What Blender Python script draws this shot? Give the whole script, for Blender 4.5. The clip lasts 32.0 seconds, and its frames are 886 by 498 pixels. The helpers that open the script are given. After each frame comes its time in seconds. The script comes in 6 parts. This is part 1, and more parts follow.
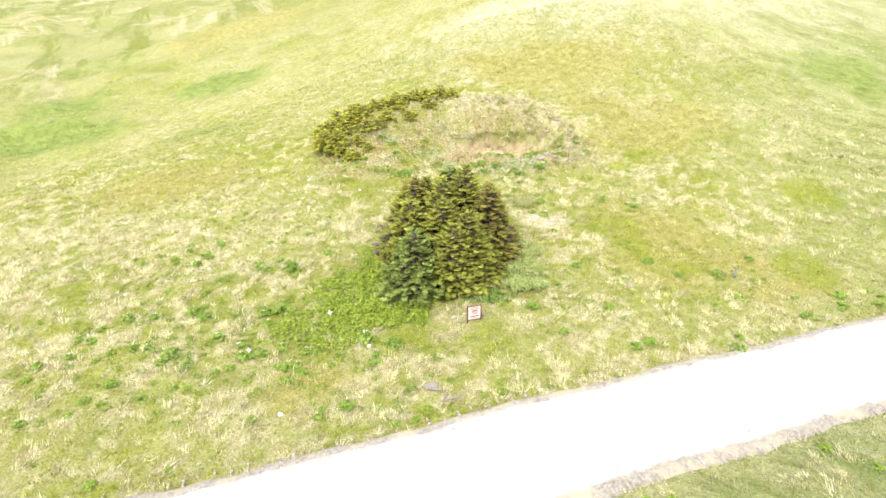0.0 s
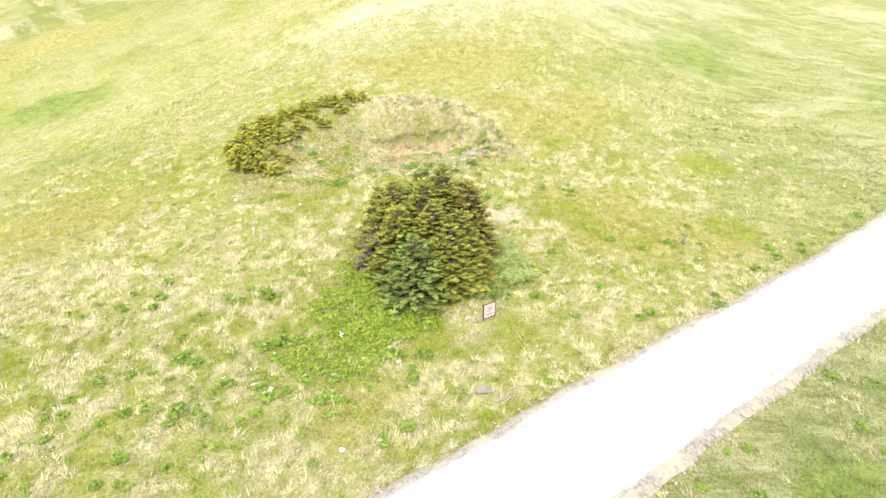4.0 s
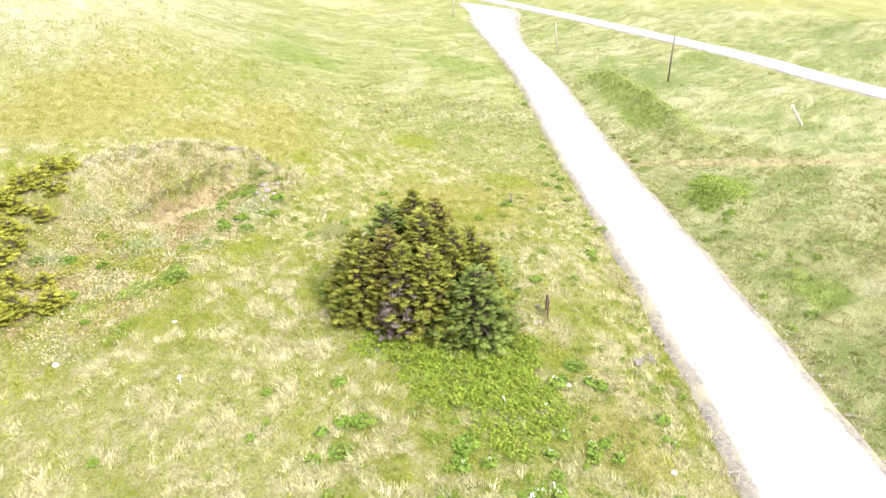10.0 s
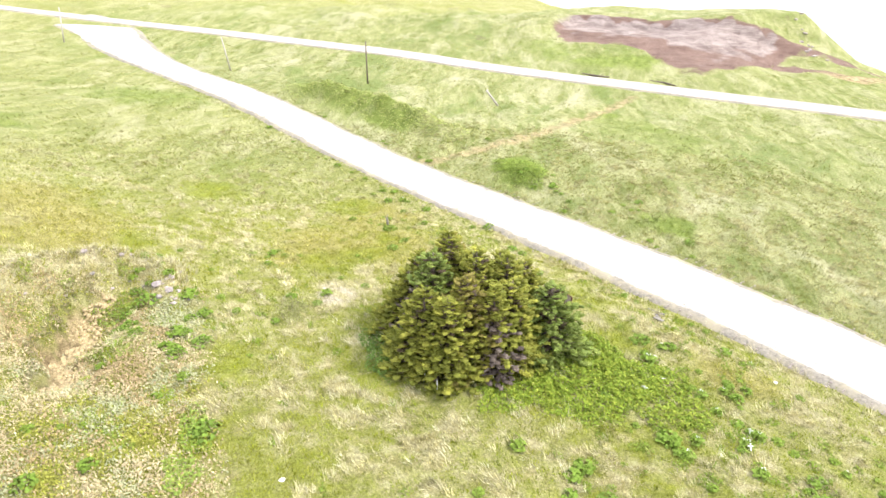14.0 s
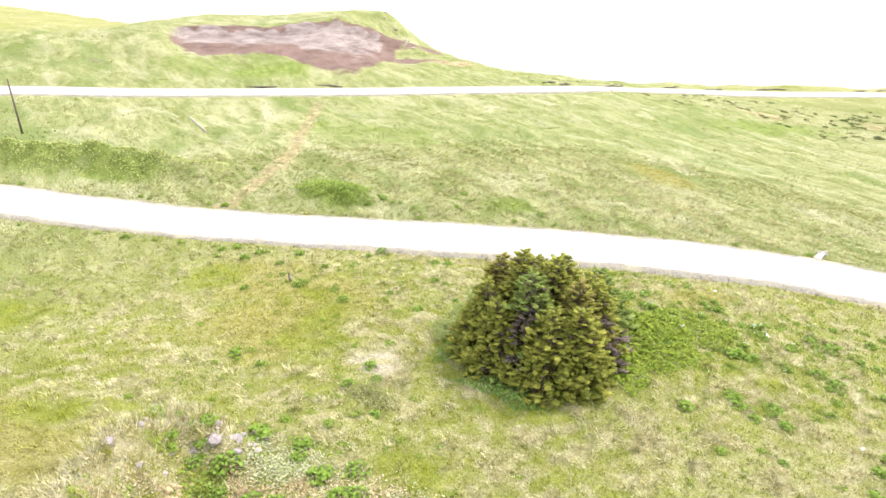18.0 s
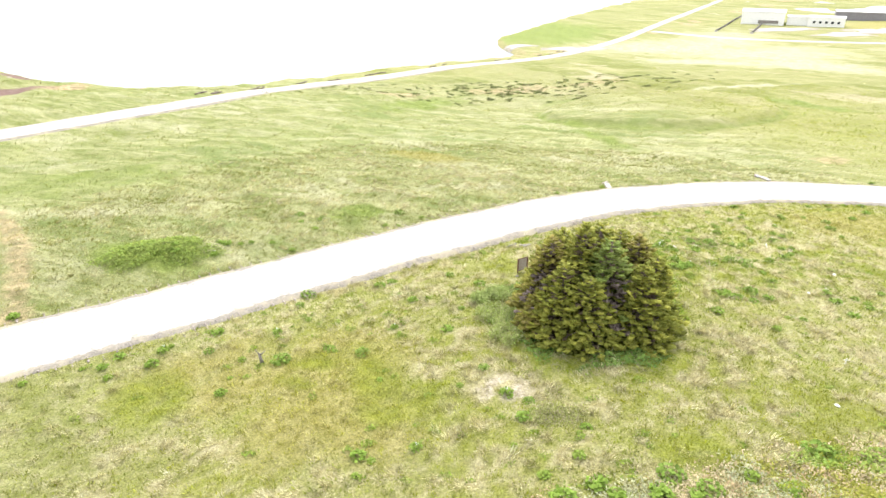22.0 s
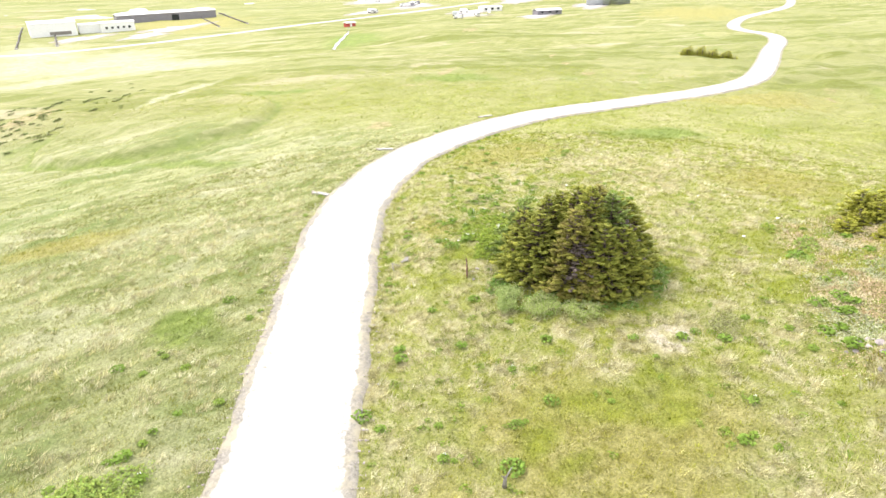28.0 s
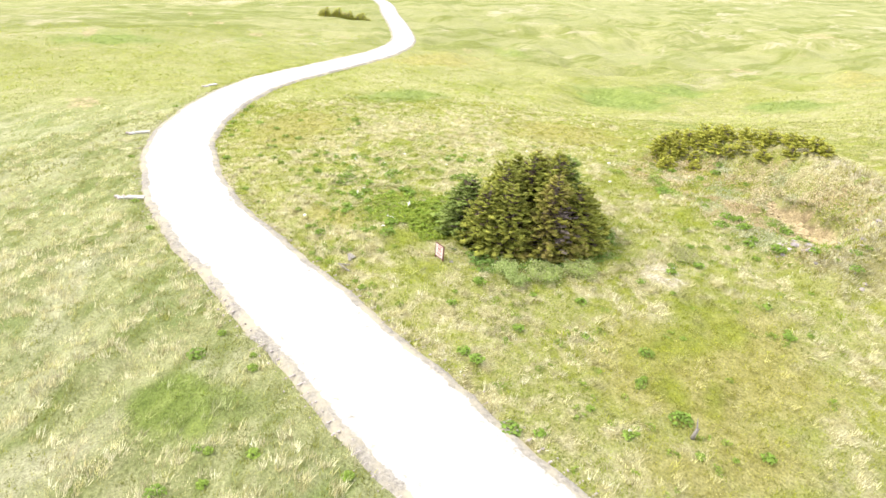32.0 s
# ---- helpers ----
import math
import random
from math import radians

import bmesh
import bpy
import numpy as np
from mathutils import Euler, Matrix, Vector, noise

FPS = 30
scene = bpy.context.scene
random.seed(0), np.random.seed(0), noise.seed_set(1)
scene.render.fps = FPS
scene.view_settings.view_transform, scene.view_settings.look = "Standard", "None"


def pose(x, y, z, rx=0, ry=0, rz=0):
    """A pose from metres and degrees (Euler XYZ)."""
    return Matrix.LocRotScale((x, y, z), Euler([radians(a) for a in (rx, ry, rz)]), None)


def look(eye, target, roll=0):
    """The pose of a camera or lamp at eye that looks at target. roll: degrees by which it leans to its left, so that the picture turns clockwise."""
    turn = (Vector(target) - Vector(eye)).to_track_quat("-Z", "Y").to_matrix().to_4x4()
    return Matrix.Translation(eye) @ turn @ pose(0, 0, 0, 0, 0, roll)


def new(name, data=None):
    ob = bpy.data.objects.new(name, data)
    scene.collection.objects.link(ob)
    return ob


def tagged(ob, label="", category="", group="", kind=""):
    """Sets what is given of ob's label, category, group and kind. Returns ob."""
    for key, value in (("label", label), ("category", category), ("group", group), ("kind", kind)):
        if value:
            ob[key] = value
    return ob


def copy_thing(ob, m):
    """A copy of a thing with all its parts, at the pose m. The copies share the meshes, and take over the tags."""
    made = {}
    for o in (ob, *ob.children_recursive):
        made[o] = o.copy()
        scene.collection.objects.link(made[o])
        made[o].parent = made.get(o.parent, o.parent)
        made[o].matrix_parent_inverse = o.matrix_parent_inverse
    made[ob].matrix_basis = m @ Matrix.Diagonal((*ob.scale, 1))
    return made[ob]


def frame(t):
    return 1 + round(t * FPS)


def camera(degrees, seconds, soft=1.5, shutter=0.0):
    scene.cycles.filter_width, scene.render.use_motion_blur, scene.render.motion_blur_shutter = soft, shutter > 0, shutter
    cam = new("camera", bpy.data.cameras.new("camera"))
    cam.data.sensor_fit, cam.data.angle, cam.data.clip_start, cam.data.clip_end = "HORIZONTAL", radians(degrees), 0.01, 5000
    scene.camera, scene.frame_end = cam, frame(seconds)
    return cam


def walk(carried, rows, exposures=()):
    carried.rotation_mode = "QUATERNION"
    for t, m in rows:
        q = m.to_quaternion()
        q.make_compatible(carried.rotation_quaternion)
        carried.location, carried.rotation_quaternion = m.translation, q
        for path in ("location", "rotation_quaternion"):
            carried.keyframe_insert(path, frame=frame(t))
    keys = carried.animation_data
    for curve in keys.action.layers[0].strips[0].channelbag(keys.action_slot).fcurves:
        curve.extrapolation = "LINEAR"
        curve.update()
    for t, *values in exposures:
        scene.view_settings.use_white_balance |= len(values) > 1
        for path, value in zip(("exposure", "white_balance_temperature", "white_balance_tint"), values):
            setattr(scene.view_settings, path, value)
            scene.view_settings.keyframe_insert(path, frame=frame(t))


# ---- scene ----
cam = camera(69.79, 32.0)
# seconds, place, pitch, heading, lean
FLIGHT = [
    (0, 0.00, -43.18, 22.35, -26.37, 0.22, -0.15),
    (0.5, -0.94, -43.14, 22.31, -26.32, -1.29, -0.12),
    (1, -1.98, -43.15, 22.29, -26.27, -2.87, -0.09),
    (1.5, -3.09, -43.20, 22.26, -26.18, -4.48, -0.04),
    (2, -4.30, -43.21, 22.23, -26.09, -6.22, 0.00),
    (2.5, -5.64, -43.06, 22.20, -26.00, -8.19, 0.03),
    (3, -7.28, -42.51, 22.14, -25.98, -10.69, 0.01),
    (3.5, -9.25, -41.67, 22.00, -26.01, -13.72, -0.03),
    (4, -11.34, -40.69, 21.84, -26.02, -17.03, -0.07),
    (4.5, -13.54, -39.54, 21.67, -26.02, -20.63, -0.11),
    (5, -15.85, -38.18, 21.49, -26.02, -24.51, -0.14),
    (5.5, -18.25, -36.59, 21.32, -26.03, -28.65, -0.13),
    (6, -20.74, -34.74, 21.23, -26.07, -33.04, -0.05),
    (6.5, -23.21, -32.66, 21.23, -26.07, -37.75, 0.03),
    (7, -25.48, -30.31, 21.25, -26.05, -42.50, 0.06),
    (7.5, -27.48, -27.75, 21.26, -26.01, -47.22, 0.08),
    (8, -29.25, -25.05, 21.26, -25.99, -51.93, 0.07),
    (8.5, -30.78, -22.15, 21.26, -25.99, -56.72, 0.05),
    (9, -32.08, -19.12, 21.33, -26.02, -61.51, 0.05),
    (9.5, -33.22, -15.92, 21.39, -25.98, -66.43, 0.03),
    (10, -34.00, -12.65, 21.51, -25.95, -71.38, 0.01),
    (10.5, -34.58, -9.33, 21.64, -25.95, -76.29, 0.01),
    (11, -34.87, -5.98, 21.78, -25.93, -81.20, 0.01),
    (11.5, -35.01, -2.69, 21.87, -25.89, -86.03, 0.01),
    (12, -34.71, 0.62, 22.07, -25.92, -90.86, 0.04),
    (12.5, -34.19, 4.04, 22.24, -25.90, -95.81, 0.03),
    (13, -33.59, 7.48, 22.38, -25.85, -100.90, -0.01),
    (13.5, -32.33, 10.89, 22.60, -25.80, -105.99, -0.06),
    (14, -30.92, 14.19, 22.80, -25.79, -111.10, -0.05),
    (14.5, -29.54, 17.34, 23.03, -25.80, -116.17, -0.00),
    (15, -27.86, 20.52, 23.37, -25.83, -121.34, 0.10),
    (15.5, -25.82, 23.63, 23.75, -25.86, -126.59, 0.26),
    (16, -23.34, 26.54, 24.07, -25.88, -131.90, 0.44),
    (16.5, -20.36, 29.16, 24.20, -25.85, -137.25, 0.62),
    (17, -16.84, 31.37, 23.98, -25.68, -142.62, 0.72),
    (17.5, -13.41, 33.07, 23.79, -25.53, -147.84, 0.72),
    (18, -9.89, 34.51, 23.65, -25.38, -153.02, 0.66),
    (18.5, -6.30, 35.64, 23.49, -25.25, -158.21, 0.59),
    (19, -2.50, 36.35, 23.32, -25.15, -163.42, 0.56),
    (19.5, 1.15, 36.96, 23.12, -25.06, -168.58, 0.53),
    (20, 4.84, 37.11, 22.91, -24.98, -173.71, 0.48),
    (20.5, 8.51, 36.93, 22.81, -24.96, -178.80, 0.42),
    (21, 11.96, 36.55, 22.77, -24.96, -183.80, 0.38),
    (21.5, 15.52, 35.86, 22.58, -24.90, -188.92, 0.30),
    (22, 18.99, 34.72, 22.40, -24.82, -193.98, 0.20),
    (22.5, 22.29, 33.29, 22.24, -24.75, -199.04, 0.12),
    (23, 25.52, 31.61, 22.16, -24.67, -204.07, 0.05),
    (23.5, 28.51, 29.64, 22.16, -24.65, -209.10, -0.08),
    (24, 31.30, 27.37, 22.13, -24.61, -214.14, -0.20),
    (24.5, 33.95, 24.93, 22.16, -24.60, -219.14, -0.31),
    (25, 36.28, 22.22, 22.24, -24.59, -224.14, -0.40),
    (25.5, 38.43, 19.43, 22.37, -24.63, -229.13, -0.49),
    (26, 40.25, 16.46, 22.44, -24.66, -233.98, -0.56),
    (26.5, 41.76, 13.35, 22.44, -24.69, -238.74, -0.69),
    (27, 42.99, 10.12, 22.40, -24.72, -243.47, -0.92),
    (27.5, 43.99, 6.82, 22.32, -24.76, -248.23, -1.21),
    (28, 44.81, 3.45, 22.22, -24.81, -253.06, -1.45),
    (28.5, 45.30, -0.07, 22.15, -24.90, -258.00, -1.56),
    (29, 45.38, -3.60, 22.05, -25.01, -262.90, -1.65),
    (29.5, 45.17, -7.15, 21.83, -25.05, -267.88, -1.69),
    (30, 44.68, -10.72, 21.69, -25.17, -272.79, -0.62),
    (30.5, 44.12, -13.85, 21.81, -25.59, -277.24, 1.79),
    (31, 43.09, -17.06, 21.57, -26.05, -282.08, 2.70),
    (31.5, 41.71, -20.32, 21.38, -26.37, -287.73, 3.08),
    (32, 40.50, -23.07, 21.47, -27.00, -291.99, 5.42),
]
EXPOSURE = 1.33
walk(cam, [(t, pose(x, y, z, 90 + pitch, 0, heading) @ pose(0, 0, 0, 0, 0, lean))
           for t, x, y, z, pitch, heading, lean in FLIGHT],
     exposures=[(0, EXPOSURE), (32, EXPOSURE)])
# -- end of flight --

# ---------------------------------------------------------------- light
world = bpy.data.worlds.new("overcast")
scene.world = world
world.use_nodes = True
wn, wl = world.node_tree.nodes, world.node_tree.links
wn.clear()
sky = wn.new("ShaderNodeTexSky")
sky.sky_type = "NISHITA"
sky.sun_disc = False
sky.sun_elevation, sky.sun_rotation = radians(48), radians(200)
sky.dust_density = 4.0
veil = wn.new("ShaderNodeMix")
veil.data_type = "RGBA"
veil.inputs["Factor"].default_value = 0.8
veil.inputs["B"].default_value = (7.75, 7.7, 8.0, 1)
backg = wn.new("ShaderNodeBackground")
backg.inputs["Strength"].default_value = 0.12
wout = wn.new("ShaderNodeOutputWorld")
wl.new(sky.outputs["Color"], veil.inputs["A"])
wl.new(veil.outputs["Result"], backg.inputs["Color"])
wl.new(backg.outputs["Background"], wout.inputs["Surface"])

sun = new("sun", bpy.data.lights.new("sun", "SUN"))
sun.data.energy, sun.data.angle, sun.data.color = 1.5, radians(12), (1.0, 0.95, 0.86)
sun.matrix_world = look((0, 0, 60), (16, 34, 18))


# ---------------------------------------------------------------- materials
class Nodes:
    def __init__(self, name, rough=0.9):
        self.m = bpy.data.materials.new(name)
        self.m.use_nodes = True
        self.t = self.m.node_tree
        self.b = self.t.nodes["Principled BSDF"]
        self.b.inputs["Roughness"].default_value = rough
        self.b.inputs["Specular IOR Level"].default_value = 0.25

    def add(self, kind, **values):
        n = self.t.nodes.new(kind)
        for key, value in values.items():
            n.inputs[key].default_value = value
        return n

    def link(self, a, b):
        self.t.links.new(a, b)

    def combed(self, scale, detail, long, rough=0.6, turn=152):
        """Noise drawn out along one compass direction, as wind lays long grass."""
        n = self.add("ShaderNodeTexNoise", Scale=scale, Detail=detail, Roughness=rough, Distortion=0.6)
        g = self.add("ShaderNodeNewGeometry")
        mp = self.add("ShaderNodeMapping")
        mp.vector_type = "TEXTURE"
        mp.inputs["Rotation"].default_value = (0, 0, radians(turn))
        mp.inputs["Scale"].default_value = (long, 1, 1)
        self.link(g.outputs["Position"], mp.inputs["Vector"])
        self.link(mp.outputs["Vector"], n.inputs["Vector"])
        return n.outputs["Fac"]

    def noise(self, scale, detail=4.0, stretch=None, rough=0.55):
        n = self.add("ShaderNodeTexNoise", Scale=scale, Detail=detail, Roughness=rough)
        g = self.add("ShaderNodeNewGeometry")
        if stretch:
            mp = self.add("ShaderNodeMapping")
            mp.inputs["Scale"].default_value = stretch
            self.link(g.outputs["Position"], mp.inputs["Vector"])
            self.link(mp.outputs["Vector"], n.inputs["Vector"])
        else:
            self.link(g.outputs["Position"], n.inputs["Vector"])
        return n.outputs["Fac"]

    def ramp(self, fac, lo, hi, a=(0, 0, 0), b=(1, 1, 1)):
        r = self.add("ShaderNodeValToRGB")
        r.color_ramp.elements[0].position, r.color_ramp.elements[1].position = lo, hi
        r.color_ramp.elements[0].color, r.color_ramp.elements[1].color = (*a, 1), (*b, 1)
        self.link(fac, r.inputs["Fac"])
        return r.outputs["Color"]

    def mix(self, fac, a, b, mode="MIX"):
        n = self.add("ShaderNodeMix")
        n.data_type, n.blend_type = "RGBA", mode
        for sock, v in (("Factor", fac), ("A", a), ("B", b)):
            if isinstance(v, (int, float)):
                n.inputs[sock].default_value = v
            elif isinstance(v, tuple):
                n.inputs[sock].default_value = (*v, 1)
            else:
                self.link(v, n.inputs[sock])
        return n.outputs["Result"]

    def attr(self, name):
        n = self.add("ShaderNodeAttribute")
        n.attribute_name = name
        return n

    def colour(self, out):
        self.link(out, self.b.inputs["Base Color"])
        return self

    def bump(self, fac, strength=0.4, dist=0.05):
        n = self.add("ShaderNodeBump", Strength=strength, Distance=dist)
        self.link(fac, n.inputs["Height"])
        self.link(n.outputs["Normal"], self.b.inputs["Normal"])
        return self


def plain(name, colour, rough=0.7, metal=0.0, vary=0.25, scale=6.0):
    n = Nodes(name, rough)
    dark = tuple(c * (1 - vary) for c in colour)
    lite = tuple(min(1, c * (1 + vary * 0.6)) for c in colour)
    fine = n.noise(scale, 6)
    n.colour(n.mix(n.ramp(fine, 0.3, 0.7), dark, lite))
    n.b.inputs["Metallic"].default_value = metal
    n.bump(n.noise(scale * 6, 3), 0.25, 0.01)
    return n.m


def ground_material():
    n = Nodes("meadow_ground", 0.95)

    def channels(name):
        sep = n.add("ShaderNodeSeparateColor")
        n.link(n.attr(name).outputs["Color"], sep.inputs["Color"])
        return sep.outputs

    def torn(mask, scale, lo=0.40, hi=0.60):
        """The mask with a ragged edge."""
        grain = n.ramp(n.noise(scale, 7, None, 0.7), 0.25, 0.75, (0.25, 0.25, 0.25), (0.75, 0.75, 0.75))
        both = n.mix(0.5, mask, grain)
        return n.ramp(both, lo, hi)

    cover, land_tone, sward = channels("cover"), channels("land_tone"), channels("sward")
    # the meadow: fresh and olive greens with straw wisps
    green = n.mix(n.ramp(n.noise(0.35, 5), 0.35, 0.68), (0.175, 0.205, 0.02), (0.275, 0.305, 0.036))
    straw = n.mix(n.ramp(n.noise(1.7, 4), 0.35, 0.7), (0.33, 0.295, 0.13), (0.54, 0.50, 0.31))
    broad = n.ramp(n.noise(0.06, 5, (1, 1, 1), 0.65), 0.40, 0.66)
    green = n.mix(broad, green, (0.31, 0.32, 0.11))
    mot = n.ramp(n.noise(1.1, 8, (1, 1, 1), 0.72), 0.47, 0.57)
    wisp = n.ramp(n.noise(3.4, 8, (1.0, 0.6, 1), 0.75), 0.48, 0.62)
    tuft = n.mix(0.5, mot, wisp)
    where = n.ramp(n.noise(0.11, 5, (1, 1, 1), 0.6), 0.30, 0.62)
    base = n.mix(n.mix(1.0, tuft, where, "MULTIPLY"), green, straw)
    base = n.mix(cover["Blue"], base, straw)
    # pale long grass beyond the road, laid over by the wind
    lay = n.combed(0.55, 9, 3.4, 0.68)
    # dark and light streaks partly paint the shading of grass troughs and crests
    long_ = n.mix(n.ramp(lay, 0.38, 0.62), (0.18, 0.215, 0.06), (0.385, 0.39, 0.19))
    long_ = n.mix(n.ramp(n.combed(0.14, 6, 2.4, 0.62), 0.50, 0.66), long_, (0.44, 0.43, 0.26))
    long_ = n.mix(n.ramp(n.combed(0.09, 7, 2.6, 0.66), 0.53, 0.63), long_, (0.19, 0.24, 0.072))
    base = n.mix(sward["Blue"], base, long_)
    # the far flats: drawn-out bands of pale, dull and dark growth
    # their drab tone and streaks also imitate haze and the shading of relief
    rough_ = n.mix(n.ramp(n.combed(0.10, 9, 3.0, 0.72, 165), 0.44, 0.55), (0.185, 0.205, 0.047), (0.335, 0.325, 0.15))
    flats = n.mix(n.ramp(n.noise(0.022, 6, (1.0, 0.6, 1), 0.6), 0.36, 0.66), rough_, (0.27, 0.275, 0.118))
    flats = n.mix(n.ramp(n.combed(0.045, 9, 4.0, 0.75, 110), 0.515, 0.565), flats, (0.16, 0.185, 0.04))
    flats = n.mix(n.ramp(n.combed(0.05, 9, 3.0, 0.72, 120), 0.565, 0.64), flats, (0.42, 0.375, 0.25))
    base = n.mix(land_tone["Blue"], base, flats)
    pale = n.mix(n.ramp(n.noise(0.5, 8, None, 0.7), 0.36, 0.64), (0.33, 0.335, 0.165), (0.52, 0.505, 0.35))
    base = n.mix(torn(n.attr("sward").outputs["Alpha"], 0.15, 0.30, 0.80), base, pale)
    # patches that stand out: short fresh turf, dull brownish sward, rank green
    fresh = n.mix(n.ramp(n.noise(1.3, 6), 0.35, 0.65), (0.165, 0.205, 0.014), (0.255, 0.29, 0.026))
    dull = n.mix(n.ramp(n.noise(1.0, 8, None, 0.7), 0.36, 0.64), (0.235, 0.22, 0.05), (0.39, 0.36, 0.14))
    lush = n.mix(n.ramp(n.combed(0.8, 7, 1.8, 0.7), 0.34, 0.66), (0.13, 0.18, 0.032), (0.27, 0.325, 0.085))
    base = n.mix(torn(sward["Green"], 0.8, 0.36, 0.74), base, dull)
    base = n.mix(torn(sward["Red"], 1.1, 0.40, 0.88), base, fresh)
    base = n.mix(torn(cover["Red"], 0.6, 0.34, 0.68), base, lush)
    sand = n.mix(n.ramp(n.noise(2.4, 7, None, 0.7), 0.36, 0.64), (0.34, 0.295, 0.19), (0.62, 0.57, 0.455))
    base = n.mix(torn(land_tone["Red"], 2.2, 0.44, 0.66), base, sand)
    soil = n.mix(n.ramp(n.noise(0.9, 9, None, 0.7), 0.38, 0.62), (0.20, 0.15, 0.08), (0.52, 0.42, 0.235))
    streak = n.noise(0.5, 10, (0.4, 0.4, 2.2), 0.8)
    clay = n.mix(n.ramp(streak, 0.36, 0.64), (0.14, 0.088, 0.072), (0.27, 0.185, 0.155))
    shale = n.mix(n.ramp(streak, 0.38, 0.62), (0.19, 0.145, 0.135), (0.42, 0.355, 0.33))
    far_soil = n.mix(torn(land_tone["Green"], 0.25), shale, clay)
    far = n.add("ShaderNodeSeparateXYZ")
    pos = n.add("ShaderNodeNewGeometry")
    n.link(pos.outputs["Position"], far.inputs["Vector"])
    east = n.add("ShaderNodeMapRange")
    east.inputs["From Min"].default_value, east.inputs["From Max"].default_value = 63, 68
    n.link(far.outputs["X"], east.inputs["Value"])
    soil = n.mix(east.outputs["Result"], soil, far_soil)
    base = n.mix(torn(cover["Green"], 0.9, 0.36, 0.60), base, soil)
    fine = n.noise(7.0, 8, None, 0.8)
    base = n.mix(0.75, base, n.ramp(fine, 0.36, 0.64, (0.40, 0.40, 0.36), (1.5, 1.5, 1.55)), "MULTIPLY")
    n.colour(base).bump(n.mix(0.5, fine, lay), 1.0, 0.3)
    return n.m


def leaf_material(name, rough=0.75, glow=0.25):
    """Leaves and blades: the colour comes from the mesh, with grain over it, and some light passes through."""
    n = Nodes(name, rough)
    tint = n.attr("tint").outputs["Color"]
    grain = n.ramp(n.noise(5.0, 4), 0.3, 0.7, (0.78, 0.78, 0.78), (1.15, 1.15, 1.15))
    col = n.mix(1.0, tint, grain, "MULTIPLY")
    n.colour(col)
    thin = n.add("ShaderNodeBsdfTranslucent")
    n.link(col, thin.inputs["Color"])
    both = n.add("ShaderNodeMixShader", Fac=glow)
    n.link(n.b.outputs["BSDF"], both.inputs[1])
    n.link(thin.outputs["BSDF"], both.inputs[2])
    n.link(both.outputs["Shader"], n.t.nodes["Material Output"].inputs["Surface"])
    return n.m


def road_material():
    n = Nodes("pale_gravel", 0.95)
    edge = n.attr("edge").outputs["Fac"]
    lane = n.mix(n.ramp(n.noise(0.5, 6), 0.35, 0.7), (0.43, 0.415, 0.39), (0.58, 0.565, 0.54))
    lane = n.mix(n.ramp(n.noise(14, 4), 0.35, 0.75), lane, (0.46, 0.445, 0.42))
    berm = n.mix(n.ramp(n.noise(5, 7, None, 0.75), 0.36, 0.64), (0.17, 0.155, 0.13), (0.36, 0.335, 0.29))
    berm = n.mix(n.ramp(n.noise(0.5, 5, None, 0.65), 0.45, 0.62), berm, (0.37, 0.335, 0.25))
    rut = n.ramp(n.combed(0.8, 6, 9.0, 0.6, 160), 0.52, 0.70)
    lane = n.mix(n.mix(0.6, (0, 0, 0), rut, "ADD"), lane, (0.37, 0.355, 0.34))
    ragged = n.mix(0.5, edge, n.ramp(n.noise(1.6, 6, None, 0.7), 0.25, 0.75))
    n.colour(n.mix(n.ramp(ragged, 0.40, 0.58), lane, berm)).bump(n.noise(18, 5), 0.5, 0.03)
    return n.m


def water_material():
    n = Nodes("sea_water", 0.08)
    n.b.inputs["Specular IOR Level"].default_value = 0.5
    n.b.inputs["IOR"].default_value = 1.33
    n.colour(n.mix(n.ramp(n.noise(0.02, 5), 0.3, 0.7), (0.20, 0.24, 0.25), (0.26, 0.30, 0.31)))
    n.bump(n.noise(0.6, 5, (1, 0.5, 1)), 0.5, 0.25)
    return n.m


def bark_material():
    n = Nodes("grey_bark", 0.9)
    g = n.noise(9, 5, (1, 1, 0.25))
    n.colour(n.mix(n.ramp(g, 0.35, 0.65), (0.09, 0.065, 0.05), (0.24, 0.20, 0.17))).bump(g, 0.6, 0.02)
    return n.m


GROUND = ground_material()
LEAF = leaf_material("leafage")
NEEDLES = leaf_material("needles", 0.8, 0.22)
GRAVEL = road_material()
WATER = water_material()
BARK = bark_material()
WOOD = plain("weathered_wood", (0.25, 0.23, 0.205), 0.85, 0, 0.35, 12)
POLEWOOD = plain("tarred_pole_wood", (0.17, 0.14, 0.115), 0.85, 0, 0.35, 8)
WHITEPAINT = plain("white_paint", (0.82, 0.82, 0.80), 0.5, 0, 0.08)
REDFRAME = plain("red_brown_paint", (0.155, 0.07, 0.058), 0.6, 0, 0.2)
SIGNBACK = plain("grey_plywood", (0.42, 0.37, 0.33), 0.8, 0, 0.2)
SIGNFACE = plain("pinkish_white_board", (0.72, 0.58, 0.56), 0.45, 0, 0.06)
REDINK = plain("red_lettering", (0.50, 0.13, 0.12), 0.5, 0, 0.1)
CONCRETE = plain("concrete", (0.47, 0.45, 0.42), 0.85, 0, 0.25, 5)
ROCK = plain("pale_rock", (0.43, 0.375, 0.355), 0.9, 0, 0.3, 4)
PALEROCK = plain("mauve_grey_rock", (0.33, 0.29, 0.285), 0.9, 0, 0.45, 7)
DARKROCK = plain("grey_rock", (0.30, 0.27, 0.26), 0.9, 0, 0.3, 4)
